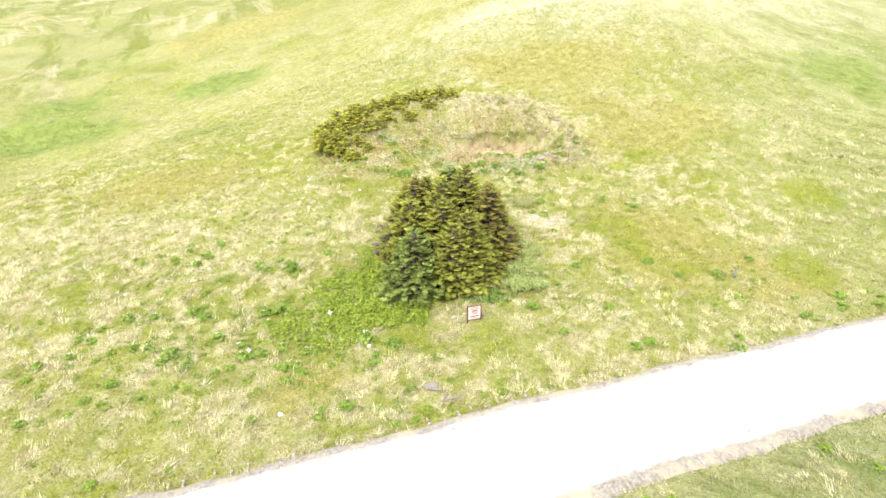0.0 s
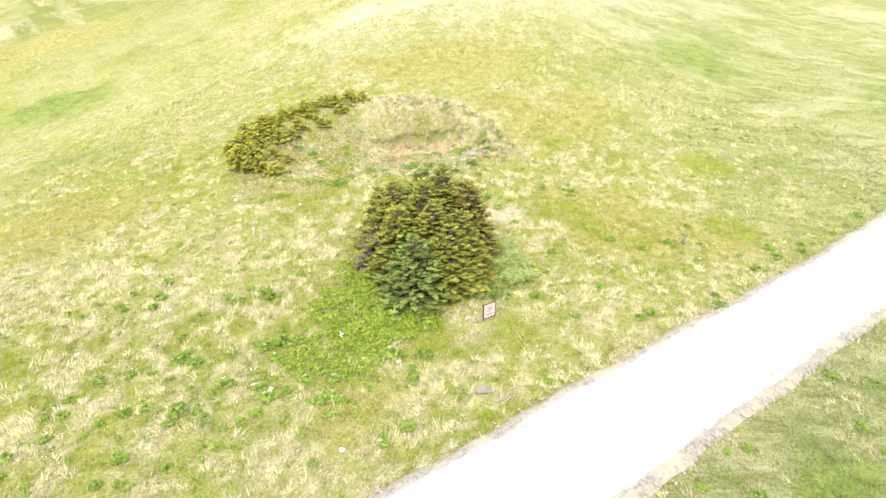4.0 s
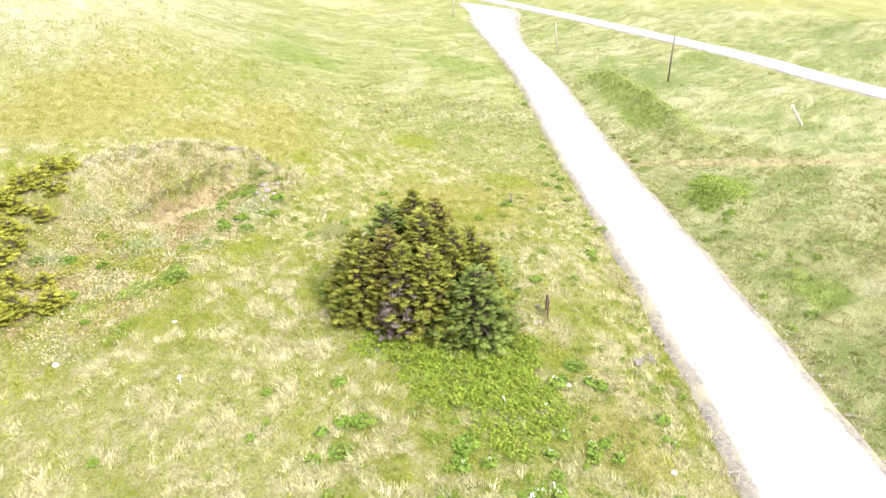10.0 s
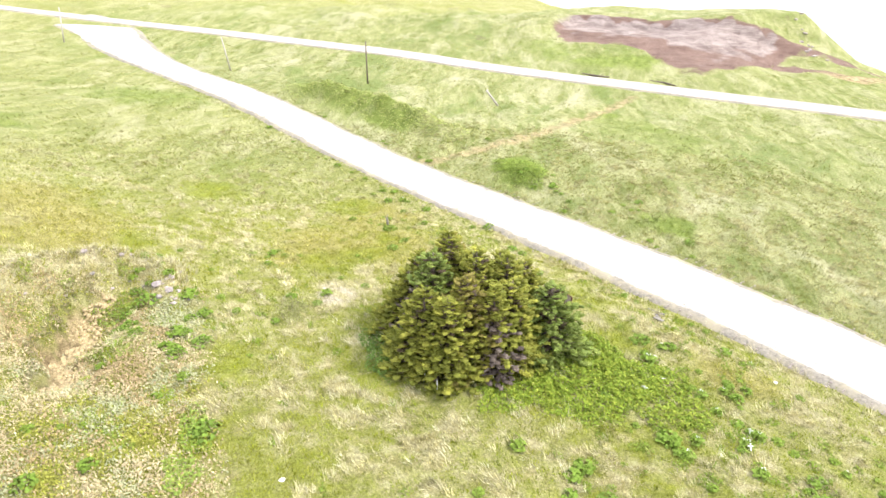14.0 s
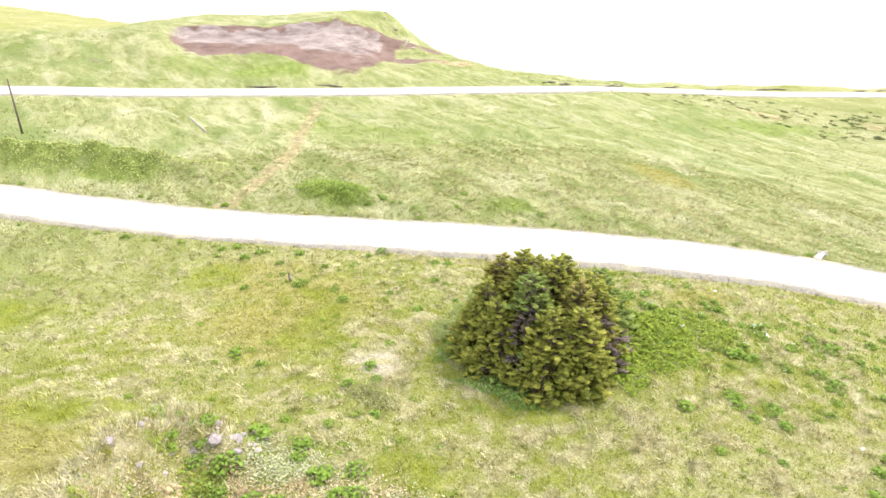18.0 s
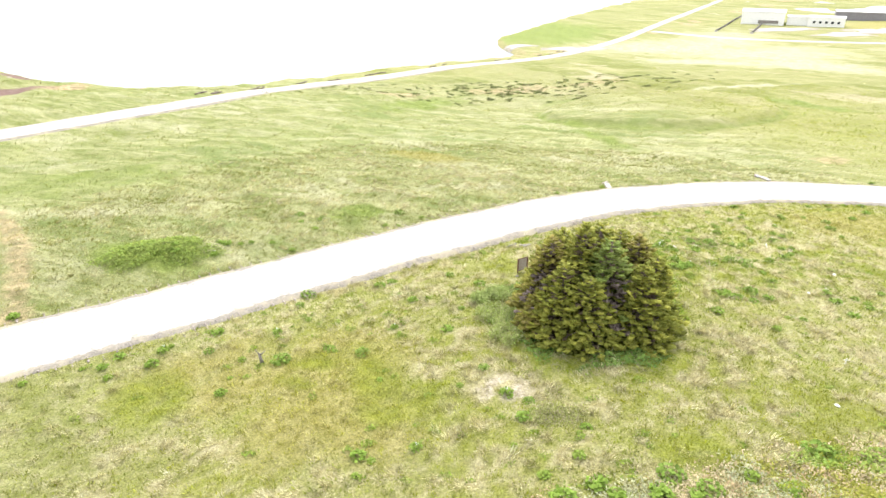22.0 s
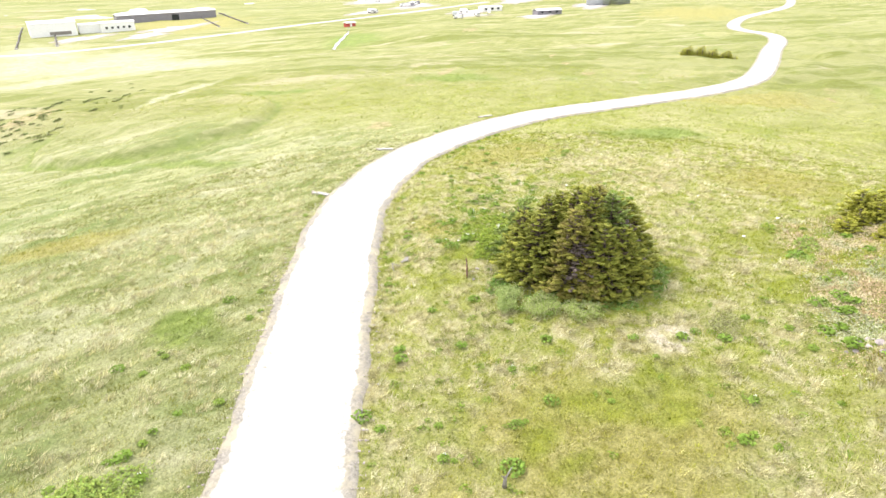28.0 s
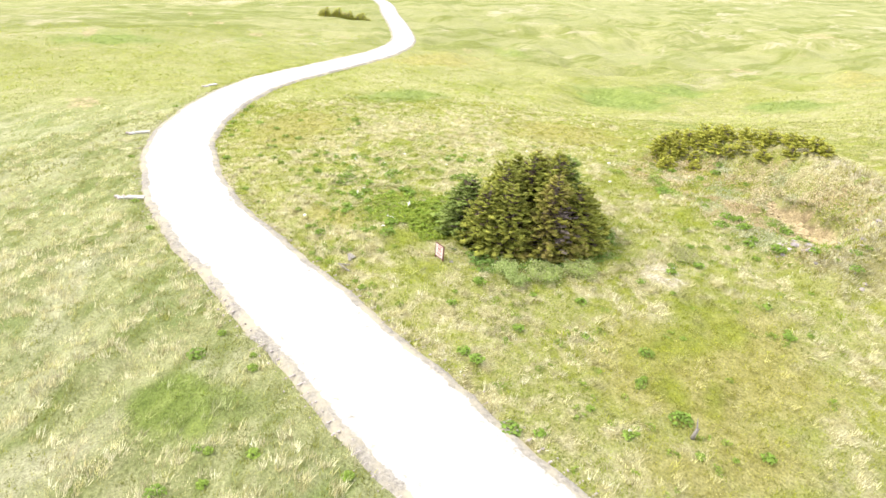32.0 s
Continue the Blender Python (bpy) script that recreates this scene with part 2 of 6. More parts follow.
CLADDING = plain("white_cladding", (0.80, 0.80, 0.78), 0.6, 0, 0.08, 1)
DARKCLAD = plain("grey_cladding", (0.24, 0.23, 0.25), 0.6, 0.2, 0.2, 1)
ROOFING = plain("pale_roofing", (0.74, 0.73, 0.72), 0.6, 0, 0.08, 1)
REDSHED = plain("red_cladding", (0.45, 0.08, 0.07), 0.6, 0, 0.15, 1)
STEEL = plain("dull_steel", (0.50, 0.53, 0.57), 0.45, 0.6, 0.15, 1)
GLASS = plain("dark_glass", (0.03, 0.035, 0.04), 0.1, 0, 0.1)
HEDGE = plain("dark_pipe", (0.13, 0.12, 0.11), 0.8, 0, 0.3, 1)
DARKMETAL = plain("dark_metal", (0.07, 0.07, 0.075), 0.5, 0.7, 0.2)


# ---------------------------------------------------------------- mesh helpers
def link_mesh(name, verts, faces, material, parent=None, label="", tint=None, smooth=False):
    """One mesh object from arrays; all faces have the same number of corners."""
    verts = np.asarray(verts, np.float32)
    faces = np.asarray(faces, np.int32)
    me = bpy.data.meshes.new(name)
    k = faces.shape[1]
    me.vertices.add(len(verts))
    me.vertices.foreach_set("co", verts.ravel())
    me.loops.add(faces.size)
    me.loops.foreach_set("vertex_index", faces.ravel())
    me.polygons.add(len(faces))
    me.polygons.foreach_set("loop_start", np.arange(0, faces.size, k, dtype=np.int32))
    me.polygons.foreach_set("loop_total", np.full(len(faces), k, np.int32))
    if smooth:
        me.polygons.foreach_set("use_smooth", np.ones(len(faces), bool))
    if tint is not None:
        a = me.attributes.new("tint", "FLOAT_COLOR", "POINT")
        a.data.foreach_set("color", np.c_[tint, np.ones(len(tint))].astype(np.float32).ravel())
    me.update()
    me.validate()
    me.materials.append(material)
    ob = new(name, me)
    if parent is not None:
        ob.parent = parent
    if label:
        ob["label"] = label
    return ob


def part(name, bm, material, parent=None, label="", smooth=False):
    me = bpy.data.meshes.new(name)
    bmesh.ops.recalc_face_normals(bm, faces=bm.faces)
    bm.to_mesh(me)
    bm.free()
    me.materials.append(material)
    if smooth:
        for p in me.polygons:
            p.use_smooth = True
    ob = new(name, me)
    if parent is not None:
        ob.parent = parent
    if label:
        ob["label"] = label
    return ob


def box(bm, cx, cy, cz, sx, sy, sz, bevel=0.0, turn=None):
    r = bmesh.ops.create_cube(bm, size=1)
    vs = r["verts"]
    bmesh.ops.scale(bm, verts=vs, vec=(sx, sy, sz))
    if bevel:
        es = list({e for v in vs for e in v.link_edges})
        out = bmesh.ops.bevel(bm, geom=es, offset=bevel, segments=1, affect="EDGES")
        vs = list({v for f in out["faces"] for v in f.verts} | {v for v in vs if v.is_valid})
    if turn is not None:
        bmesh.ops.rotate(bm, verts=vs, cent=(0, 0, 0), matrix=turn)
    bmesh.ops.translate(bm, verts=vs, vec=(cx, cy, cz))
    return vs


def tube(bm, a, b, r0, r1, n=8):
    a, b = Vector(a), Vector(b)
    q = (b - a).to_track_quat("Z", "Y").to_matrix().to_4x4()
    m = Matrix.Translation((a + b) / 2) @ q
    return bmesh.ops.create_cone(bm, cap_ends=True, segments=n, radius1=r0, radius2=r1, depth=(b - a).length, matrix=m)["verts"]


def empty(name, x, y, z, rz=0.0):
    e = new(name)
    e.matrix_basis = pose(x, y, z, 0, 0, rz)
    return e


# ---------------------------------------------------------------- the lie of the land
FAR_HILLS = [
    (220, 220, 260, 42.27), (60, 860, 260, 7.5), (-420, -580, 260, -5.01), (-740, 700, 260, 11.68),
    (-900, -420, 260, -4.33), (60, 700, 260, 16.46), (60, 340, 110, 9.45), (340, 130, 110, -8.83),
    (60, -360, 110, -8.56), (-220, -290, 110, -3.99), (-150, 270, 110, -3.99), (-360, 340, 110, 4.07),
]
NEAR_HILLS = [
    (100, 30, 55, -3.86), (-110, 100, 55, -7.31), (-145, -75, 55, 3.94), (30, 170, 55, 6.37), (65, -145, 55, -3.7),
    (-145, -145, 55, 2.03), (-40, -145, 55, 3.21), (30, 90, 30, 9.5), (110, -110, 30, 12.8), (110, 110, 30, 4.84),
    (30, -110, 30, 3.32), (110, 30, 30, -3.51), (-30, -110, 30, -3.93), (36, 0, 18, -2.54), (-48, 48, 18, -2.59),
    (24, 60, 18, 5.26), (60, -48, 18, -1.9), (36, 24, 18, -1.56), (99, -123, 13, 2.6), (124, -96, 18, 2.2),
]
LAND, SEA = -20.0, -26.0
# the old earth bank behind the trees: x, y, height, half width
BANK = [(-15, 23, 1.1, 2.2), (-11, 27, 2.4, 2.3), (-3, 29.3, 2.9, 2.4), (4, 29, 2.7, 2.4), (9.4, 26.5, 2.7, 1.9),
        (12.6, 22, 2.5, 1.7), (13.4, 18, 1.2, 1.6), (9.5, 18.2, 0.8, 1.1)]
MAIN_ROAD = [(150, 40), (137, 32), (124, 27.5), (100, 18), (76, 8), (52, -1.2), (37, -6.9), (25, -11.3), (14, -15.2), (2, -19.4),
             (-8, -22.8), (-16, -24.8), (-26, -25.9), (-37, -25.7), (-50, -22.6), (-62, -17.8), (-73, -11.6), (-88, 0), (-103, 10.5),
             (-121, 21.5), (-148, 34), (-184, 43), (-225, 51), (-266, 60), (-300, 62), (-345, 52), (-420, 66), (-520, 108), (-640, 132)]
COAST_ROAD = [(150, 110), (150, 70), (148, 40), (136, 8), (112.5, -20), (90, -40), (72, -60), (52, -78.5), (36, -95), (24, -116), (8, -143),
              (-22, -171), (-50, -198), (-74, -223), (-108, -258), (-147, -299), (-194, -348), (-240, -398), (-340, -505), (-465, -640),
              (-640, -820)]
LOT_ROAD = [(-236, -384), (-262, -340), (-298, -310), (-350, -276), (-410, -245), (-520, -190), (-640, -150)]
COAST = [(-4800, -4800), (-900, -1150), (-560, -760), (-390, -697), (-320, -617), (-200, -470), (-118, -370), (-106, -325), (-107, -300),
         (-100, -276), (-62, -242), (-27, -207), (0, -184), (22, -166), (42, -152), (60, -150), (85, -156), (115, -160), (160, -150),
         (230, -150), (330, -190), (440, -229), (484, -226), (560, -262), (1200, -420), (4800, -1400)]


# bare and rank patches further off: x, y and half widths
BARE = [(-160, 250, 22, 4), (-115, 219, 12, 3), (-102, 120, 7, 2.5), (-107, 113, 6, 2), (-152, 205, 14, 4), (-114, 210, 10, 3), (-136, -9, 5, 2.2), (-312, -86, 14, 4), (-58, -39, 4, 2.5),
        (-40, -128, 15, 6), (-66, -128, 10, 5), (-10, -124, 9, 4), (-168, 222, 10, 4), (-175, 76, 6, 2)]
RANK = [(-62, 51, 13, 6), (-67, 70, 9, 4), (-40, 69, 9, 3.5), (-120, -41, 14, 4), (-82, -87, 9, 4), (-61, 62, 12, 4), (-66, 24, 7, 3), (-47, -106, 9, 4),
        (13, -26, 4, 2.2), (-135, 63, 12, 4), (44, -46, 16, 7), (-30, 40, 7, 2.5), (96, -60, 9, 6)]
# gravel lots on the far flats
LOTS = [(-504, -136, 26, 16), (-450, -72, 22, 12), (-466, -125, 16, 14), (-594, -215, 40, 20), (-515, -235, 26, 12), (-690, -290, 60, 30), (-395, -345, 40, 16),
        (-560, -40, 40, 16), (-350, -335, 20, 12), (-640, -120, 40, 20), (-138, -296, 20, 11), (-112, -316, 10, 7), (-330, -372, 26, 12)]
# swards that differ from the meadow round them: x, y, half length, half width, turn
LUSH = [(-61.1, 52.5, 12, 7, -17), (-69, 74, 7, 9, -15), (-37.3, 66.2, 6.5, 6.4, -37), (74.4, 22.4, 7.4, 9, -31), (82, -69, 9.6, 3.8, -108),
        (55.6, -10.5, 5, 2.5, -147), (-11, -108, 19, 5, -131), (-115, -41, 13, 6, 112), (-57.4, 6.4, 8, 5, 109), (13.1, -24.9, 3.1, 2.1, 75),
        (-38, 67, 9, 6, 0), (-32, -59.8, 13, 2.5, 85), (50.2, 40.3, 5.5, 6.6, 7), (32, -19.5, 5.5, 3, 152),
        (66, -8, 15, 4, 30), (-90, -76, 10, 3, 120), (-150, -385, 40, 75, 150), (-300, -152, 45, 14, 20)]
FRESH_TURF = [(35.1, 14.2, 3.3, 3.1, 0), (15.5, 3.2, 2.4, 4.2, -167), (19.7, 20.3, 2.8, 2.0, -161), (15.4, 7.2, 2.0, 1.2, 139), (14.1, 6.0, 2.1, 0.9, 92),
         (18.4, 0.6, 1.8, 0.9, 105), (12.6, 6.5, 2.6, 3.0, -102), (-4.9, 17.1, 1.1, 1.3, -112), (14.6, 5.2, 1.3, 2.3, 75), (18.5, 0.7, 1.1, 2.2, 71),
         (28.5, 1.3, 2.6, 3.1, -164), (1.5, 15.0, 1.9, 2.4, -101), (2.6, -9.3, 2.0, 2.6, -50), (-2.5, -9.1, 2.2, 2.5, 3), (19.8, 2.5, 1.9, 0.8, 137)]
DULL_TURF = [(16.0, 39.8, 10.0, 4.8, -10), (-48, 119.7, 20, 20, -46), (7.2, 40.7, 8.6, 3.3, -41), (18.9, 29.7, 7.5, 2.6, -28), (-7.5, -13.4, 2.0, 3.1, -57),
        (16.6, 0.7, 4.2, 2.7, -52), (22.6, 25.3, 4.5, 9.9, -71), (18.0, 6.8, 4.2, 5.9, 73), (25.5, -1.7, 5.4, 2.2, -165),
        (24.1, 1.3, 4.3, 3.0, -107), (-28.8, 19.2, 7.1, 7.3, -16), (18.2, 0.8, 5.5, 2.7, 5), (-38.0, -12.7, 8.6, 5.4, 152), (-108, 31, 19, 10, 127),
        (1.3, -49, 6, 2.5, 143), (-470, 40, 70, 40, 0), (-440, -360, 90, 50, 40)]
STRAWY = [(-33, 0, 4, 5, -6), (19.9, 30.7, 7.3, 1.8, 0), (6.7, -38.2, 4.6, 2.1, 101), (-52.4, -35.9, 8.1, 6.5, 90), (21.3, -69, 4.5, 5.3, 149),
          (-0.5, -36.5, 13.3, 4, 145), (16.2, -28.2, 8.5, 3, 145), (-27.3, 6.5, 6.6, 3.1, -10), (20.8, -37.3, 7.8, 4, -108), (8.4, -31.4, 6, 4, -106),
          (-75, -82, 16, 3.7, 83), (-65, -110, 31, 10, 120), (-22.3, -22.7, 3.4, 3.5, 98), (-3.2, -12.6, 0.9, 2.9, -62), (-226, -262, 40, 60, 100),
          (-190, -300, 40, 50, 100)]
PALE_FLATS = [(-226, -262, 40, 60, 100), (-190, -300, 40, 50, 100), (-250, -330, 70, 26, 45), (-160, -215, 34, 25, 0), (-200, -200, 60, 30, 60),
              (28, 58, 34, 12, 10), (-90, -106, 20, 2, 178)]
scatter = random.Random(77)
RANK += [(scatter.uniform(-320, -75), scatter.uniform(-110, 190), scatter.uniform(6, 18), scatter.uniform(1.6, 4.5)) for _ in range(26)]
BARE += [(scatter.uniform(-300, -70), scatter.uniform(-100, 180), scatter.uniform(3, 9), scatter.uniform(1.0, 2.4)) for _ in range(12)]
TRACK = np.array([(39.5, -11, 0), (41, -17, 0), (43, -24, 0), (47, -32, 0), (52, -39, 0), (58, -49, 0), (63, -58, 0)], float)


def smooth(a, b, v):
    t = np.clip((v - a) / (b - a), 0, 1)
    return t * t * (3 - 2 * t)


def waves(x, y, size, seed):
    """Cheap rolling relief: a few crossed sine waves of about that size, from -1 to 1."""
    rng = np.random.default_rng(seed)
    o = np.zeros(np.broadcast(x, y).shape)
    for k in range(7):
        a, p = rng.uniform(0, 2 * math.pi, 2)
        w = 2 * math.pi / (size * rng.uniform(0.6, 1.5))
        o += np.sin((x * math.cos(a) + y * math.sin(a)) * w + p + 1.7 * np.sin((x * math.sin(a) - y * math.cos(a)) * w * 0.6 + 2 * p))
    return o / 4.2


def speckle(x, y, size, seed, octaves=4):
    """Patchy value noise, each octave half the size of the last, from about -1 to 1."""
    x, y = np.asarray(x, float), np.asarray(y, float)
    o, gain = np.zeros(np.broadcast(x, y).shape), 0.6
    for k in range(octaves):
        c, s = math.cos(0.7 * k + seed), math.sin(0.7 * k + seed)
        u, v = (x * c - y * s) / size + 31.7 * k, (x * s + y * c) / size - 17.3 * k
        i, j = np.floor(u), np.floor(v)
        fu, fv = u - i, v - j
        fu, fv = fu * fu * (3 - 2 * fu), fv * fv * (3 - 2 * fv)
        q = [[np.mod(np.sin((i + a) * 127.1 + (j + b) * 311.7 + seed * 74.7) * 43758.5453, 1.0) for b in (0, 1)] for a in (0, 1)]
        o = o + gain * (2 * ((q[0][0] * (1 - fu) + q[1][0] * fu) * (1 - fv) + (q[0][1] * (1 - fu) + q[1][1] * fu) * fv) - 1)
        size, gain = size / 2, gain * 0.62
    return o


def sward(x, y, patches, seed):
    """How far a place belongs to the patches, their edges uneven."""
    o = np.zeros(np.broadcast(x, y).shape)
    wob = 0.45 * speckle(x, y, 3.0, seed, 2)
    for cx, cy, a, b, turn in patches:
        if o.size > 40:
            k = np.nonzero(np.hypot(x - cx, y - cy) < 1.7 * max(a, b))
        else:
            k = tuple(np.indices(o.shape))
        c, s = math.cos(radians(turn)), math.sin(radians(turn))
        dx, dy = x[k] - cx, y[k] - cy
        o[k] = np.maximum(o[k], smooth(1.5, 0.35, np.hypot((dx * c + dy * s) / a, (dy * c - dx * s) / b) + wob[k]))
    return o


def beyond(x, y):
    """One where the long pale grass grows, across the road and out to the east."""
    p = np.array(MAIN_ROAD[::-1], float)
    south = smooth(2, -6, y - np.interp(x, p[:, 0], p[:, 1])) * smooth(-75, -40, x)
    return np.clip(np.maximum(south, 0.75 * smooth(20, 48, x + 3 * speckle(x, y, 12, 29, 2))) * smooth(170, 110, np.hypot(x - 40, y + 30)), 0, 1)


def base_height(x, y):
    x, y = np.asarray(x, float), np.asarray(y, float)
    o = np.full(np.broadcast(x, y).shape, LAND)
    for cx, cy, r, a in FAR_HILLS + NEAR_HILLS:
        o = o + a * np.exp(-((x - cx) ** 2 + (y - cy) ** 2) / (2 * r * r))
    return o


def spline(points, step):
    """A smooth line through the points, cut to about that step."""
    p = np.array(points, float)
    p = np.vstack([2 * p[0] - p[1], p, 2 * p[-1] - p[-2]])
    out = []
    for i in range(1, len(p) - 2):
        n = max(2, int(np.hypot(*(p[i + 1] - p[i])) / step))
        for t in np.arange(n) / n:
            out.append(0.5 * (2 * p[i] + (p[i + 1] - p[i - 1]) * t + (2 * p[i - 1] - 5 * p[i] + 4 * p[i + 1] - p[i + 2]) * t ** 2
                              + (3 * p[i] - p[i - 1] - 3 * p[i + 1] + p[i + 2]) * t ** 3))
    out.append(p[-2])
    return np.array(out)


def road_line(points, step=3.0):
    line = spline(points, step)
    z = base_height(line[:, 0], line[:, 1])
    n = 2 * int(18 / step) + 1
    z = np.convolve(np.pad(z, n // 2, mode="edge"), np.ones(n) / n, "valid")
    return np.c_[line, z]


ROADS = [(road_line(MAIN_ROAD), 3.35), (road_line(COAST_ROAD, 5), 3.4), (road_line(LOT_ROAD, 10), 4.0)]


def near_line(x, y, line, reach):
    """Distance from a line of places, and the line's height at the nearest place; beyond reach, reach."""
    d, z = np.full(x.shape, float(reach)), np.zeros(x.shape)
    if x.size < 40:
        a, v = line[:-1], np.diff(line, axis=0)
        px, py = x.reshape(-1, 1) - a[:, 0], y.reshape(-1, 1) - a[:, 1]
        t = np.clip((px * v[:, 0] + py * v[:, 1]) / (v[:, 0] ** 2 + v[:, 1] ** 2), 0, 1)
        e = np.hypot(px - t * v[:, 0], py - t * v[:, 1])
        k, i = e.argmin(1), np.arange(x.size)
        close = e[i, k] < reach
        d.ravel()[close] = e[i, k][close]
        z.ravel()[close] = (a[k, 2] + t[i, k] * v[k, 2])[close]
        return d, z
    for a, b in zip(line[:-1], line[1:]):
        lo, hi = np.minimum(a, b)[:2] - reach, np.maximum(a, b)[:2] + reach
        k = np.nonzero((x > lo[0]) & (x < hi[0]) & (y > lo[1]) & (y < hi[1]))
        if not len(k[0]):
            continue
        px, py = x[k] - a[0], y[k] - a[1]
        v = b[:2] - a[:2]
        t = np.clip((px * v[0] + py * v[1]) / (v @ v), 0, 1)
        e = np.hypot(px - t * v[0], py - t * v[1])
        hit = e < d[k]
        kk = tuple(i[hit] for i in k)
        d[kk] = e[hit]
        z[kk] = (a[2] + t * (b[2] - a[2]))[hit]
    return d, z


def sea_side(x, y):
    """Signed distance from the coast line: positive out at sea."""
    p = np.array(COAST, float)
    d = np.full(x.shape, 1e9)
    inside = np.zeros(x.shape, bool)
    for a, b in zip(p[:-1], p[1:]):
        v = b - a
        t = np.clip(((x - a[0]) * v[0] + (y - a[1]) * v[1]) / (v @ v), 0, 1)
        d = np.minimum(d, np.hypot(x - a[0] - t * v[0], y - a[1] - t * v[1]))
        span = (x >= min(a[0], b[0])) & (x < max(a[0], b[0]))
        if v[0]:
            inside |= span & (y < a[1] + (x - a[0]) * v[1] / v[0])
    return np.where(inside, d, -d)


def bank(x, y):
    """The old bank's height over the ground, and the distance from its crest in half widths."""
    ridge, close = np.zeros(x.shape), np.full(x.shape, 9.0)
    pts = np.array(BANK)
    for a, b in zip(pts[:-1], pts[1:]):
        v = b[:2] - a[:2]
        t = np.clip(((x - a[0]) * v[0] + (y - a[1]) * v[1]) / (v @ v), 0, 1)
        e = np.hypot(x - a[0] - t * v[0], y - a[1] - t * v[1]) / (a[3] + t * (b[3] - a[3]))
        ridge = np.maximum(ridge, (a[2] + t * (b[2] - a[2])) * np.exp(-e ** 2))
        close = np.minimum(close, e)
    return ridge, close


def headland(x, y):
    """Along (0 to 1) and across the flat-topped headland, across positive on the landward side, and the distance from its spine."""
    ax, ay, bx, by = 139.0, -89.0, 95.0, -125.5
    vx, vy = bx - ax, by - ay
    n = math.hypot(vx, vy)
    s = ((x - ax) * vx + (y - ay) * vy) / n ** 2
    across = (-(x - ax) * vy + (y - ay) * vx) / n
    t = np.clip(s, 0, 1)
    return s, -across, np.hypot(x - ax - t * vx, y - ay - t * vy)


def lip_line(x):
    """Where the turf breaks off above the washed-out hollow."""
    return 24.3 - 0.4 * np.maximum(0, x - 5.5) + 0.3 * np.sin(x * 1.7) + 0.2 * np.sin(x * 4.3)


def terrace(x, y):
    """One along the toe of the low flat-topped mound beyond the bend, less inside it."""
    return ((x + 57) / 24) ** 2 + ((y + 84) / 20) ** 2 + 0.06 * waves(x, y, 18, 9)


def height(x, y):
    x, y = np.atleast_1d(np.asarray(x, float)), np.atleast_1d(np.asarray(y, float))
    h = base_height(x, y)
    dist = np.hypot(x, y)
    h += bank(x, y)[0]
    # the washed-out hollow in the bank, with a broken lip
    lip = y - lip_line(x)
    h -= 1.45 * smooth(0.3, -0.15, lip) * smooth(-4.5, -0.8, lip) * np.exp(-((x - 5.4) / 4.3) ** 4)
    # hummocks, banks across the road, rolling ground further off
    h += 0.14 * waves(x, y, 3.2, 3) * np.exp(-dist / 160) + 0.12 * waves(x, y, 8, 5) + 0.05 * waves(x, y, 1.5, 4) * np.exp(-dist / 40)
    h += smooth(30, 120, dist) * (0.45 * waves(x, y, 26, 7) + 0.25 * waves(x, y, 12, 8))
    u, v = -0.88 * x + 0.47 * y, 0.47 * x + 0.88 * y
    h += beyond(x, y) * (0.13 * waves(u / 2.6, v, 2.6, 24) + 0.16 * waves(u / 2.0, v, 6.5, 25))
    fold = smooth(-30, -60, x) * smooth(20, 45, y) * smooth(400, 200, dist)
    h += fold * (1.3 * waves(x * 0.8 + y * 0.5, y, 34, 16) + 0.5 * waves(x, y, 15, 17))
    knolls = np.exp(-((x - 165) / 50) ** 4 - ((y + 55) / 40) ** 4)
    h += knolls * (1.5 * waves(x, y, 30, 18) + 0.5 * waves(x, y, 12, 19))
    h += 2.3 * np.exp(-((x - 137) / 11) ** 2 - ((y + 52) / 8) ** 2) + 1.8 * np.exp(-((x - 112) / 5) ** 2 - ((y + 62) / 8) ** 2)
    h += 0.9 * np.exp(-((x - 105) / 7) ** 2 - ((y - 40) / 4) ** 2) + 0.8 * np.exp(-((x - 92) / 4) ** 2 - ((y + 4) / 3) ** 2)
    h += 1.2 * np.exp(-((x - 31) / 5.0) ** 2 - ((y + 19.5) / 2.6) ** 2)
    h += 1.6 * smooth(1.16, 0.90, terrace(x, y))
    u, v = (x - 62) * 0.86 + (y + 10) * 0.5, -(x - 62) * 0.5 + (y + 10) * 0.86
    h += (2.3 + 0.5 * waves(x, y, 5, 15)) * np.exp(-(u / 16) ** 4 - (v / 2.4) ** 2)
    h += 4.5 * np.exp(-((x + 315) / 34) ** 2 - ((y + 103) / 40) ** 2)
    s, n, e = headland(x, y)
    top = 5.2 + 0.3 * np.sin(9 * s) + 1.9 * smooth(0.45, 0.95, s) + 0.25 * waves(x, y, 9, 12)
    near = smooth(60, 40, e)
    h = h + near * (np.minimum(h, top) - h)
    h = np.maximum(h, top - 0.78 * np.maximum(0, e - 4.5 + 0.6 * waves(x, y, 7, 13)))
    # the dug-away landward face
    h -= 2.4 * smooth(14.0, 17.5, n + 1.0 * waves(x, y, 8, 14)) * smooth(52, 22, n) * smooth(0.08, 0.2, s) * smooth(1.2, 1.02, s)
    for line, half in ROADS:
        d, z = near_line(x, y, line, half + 8)
        m = 1 - smooth(half * 1.28, half + 5.0, d)
        h = h * (1 - m) + (z - 0.2) * m
    s = sea_side(x, y)
    m = smooth(-3, 14, s)
    return h * (1 - m) + (SEA - 6) * m


def height_at(x, y):
    return float(height(x, y)[0])


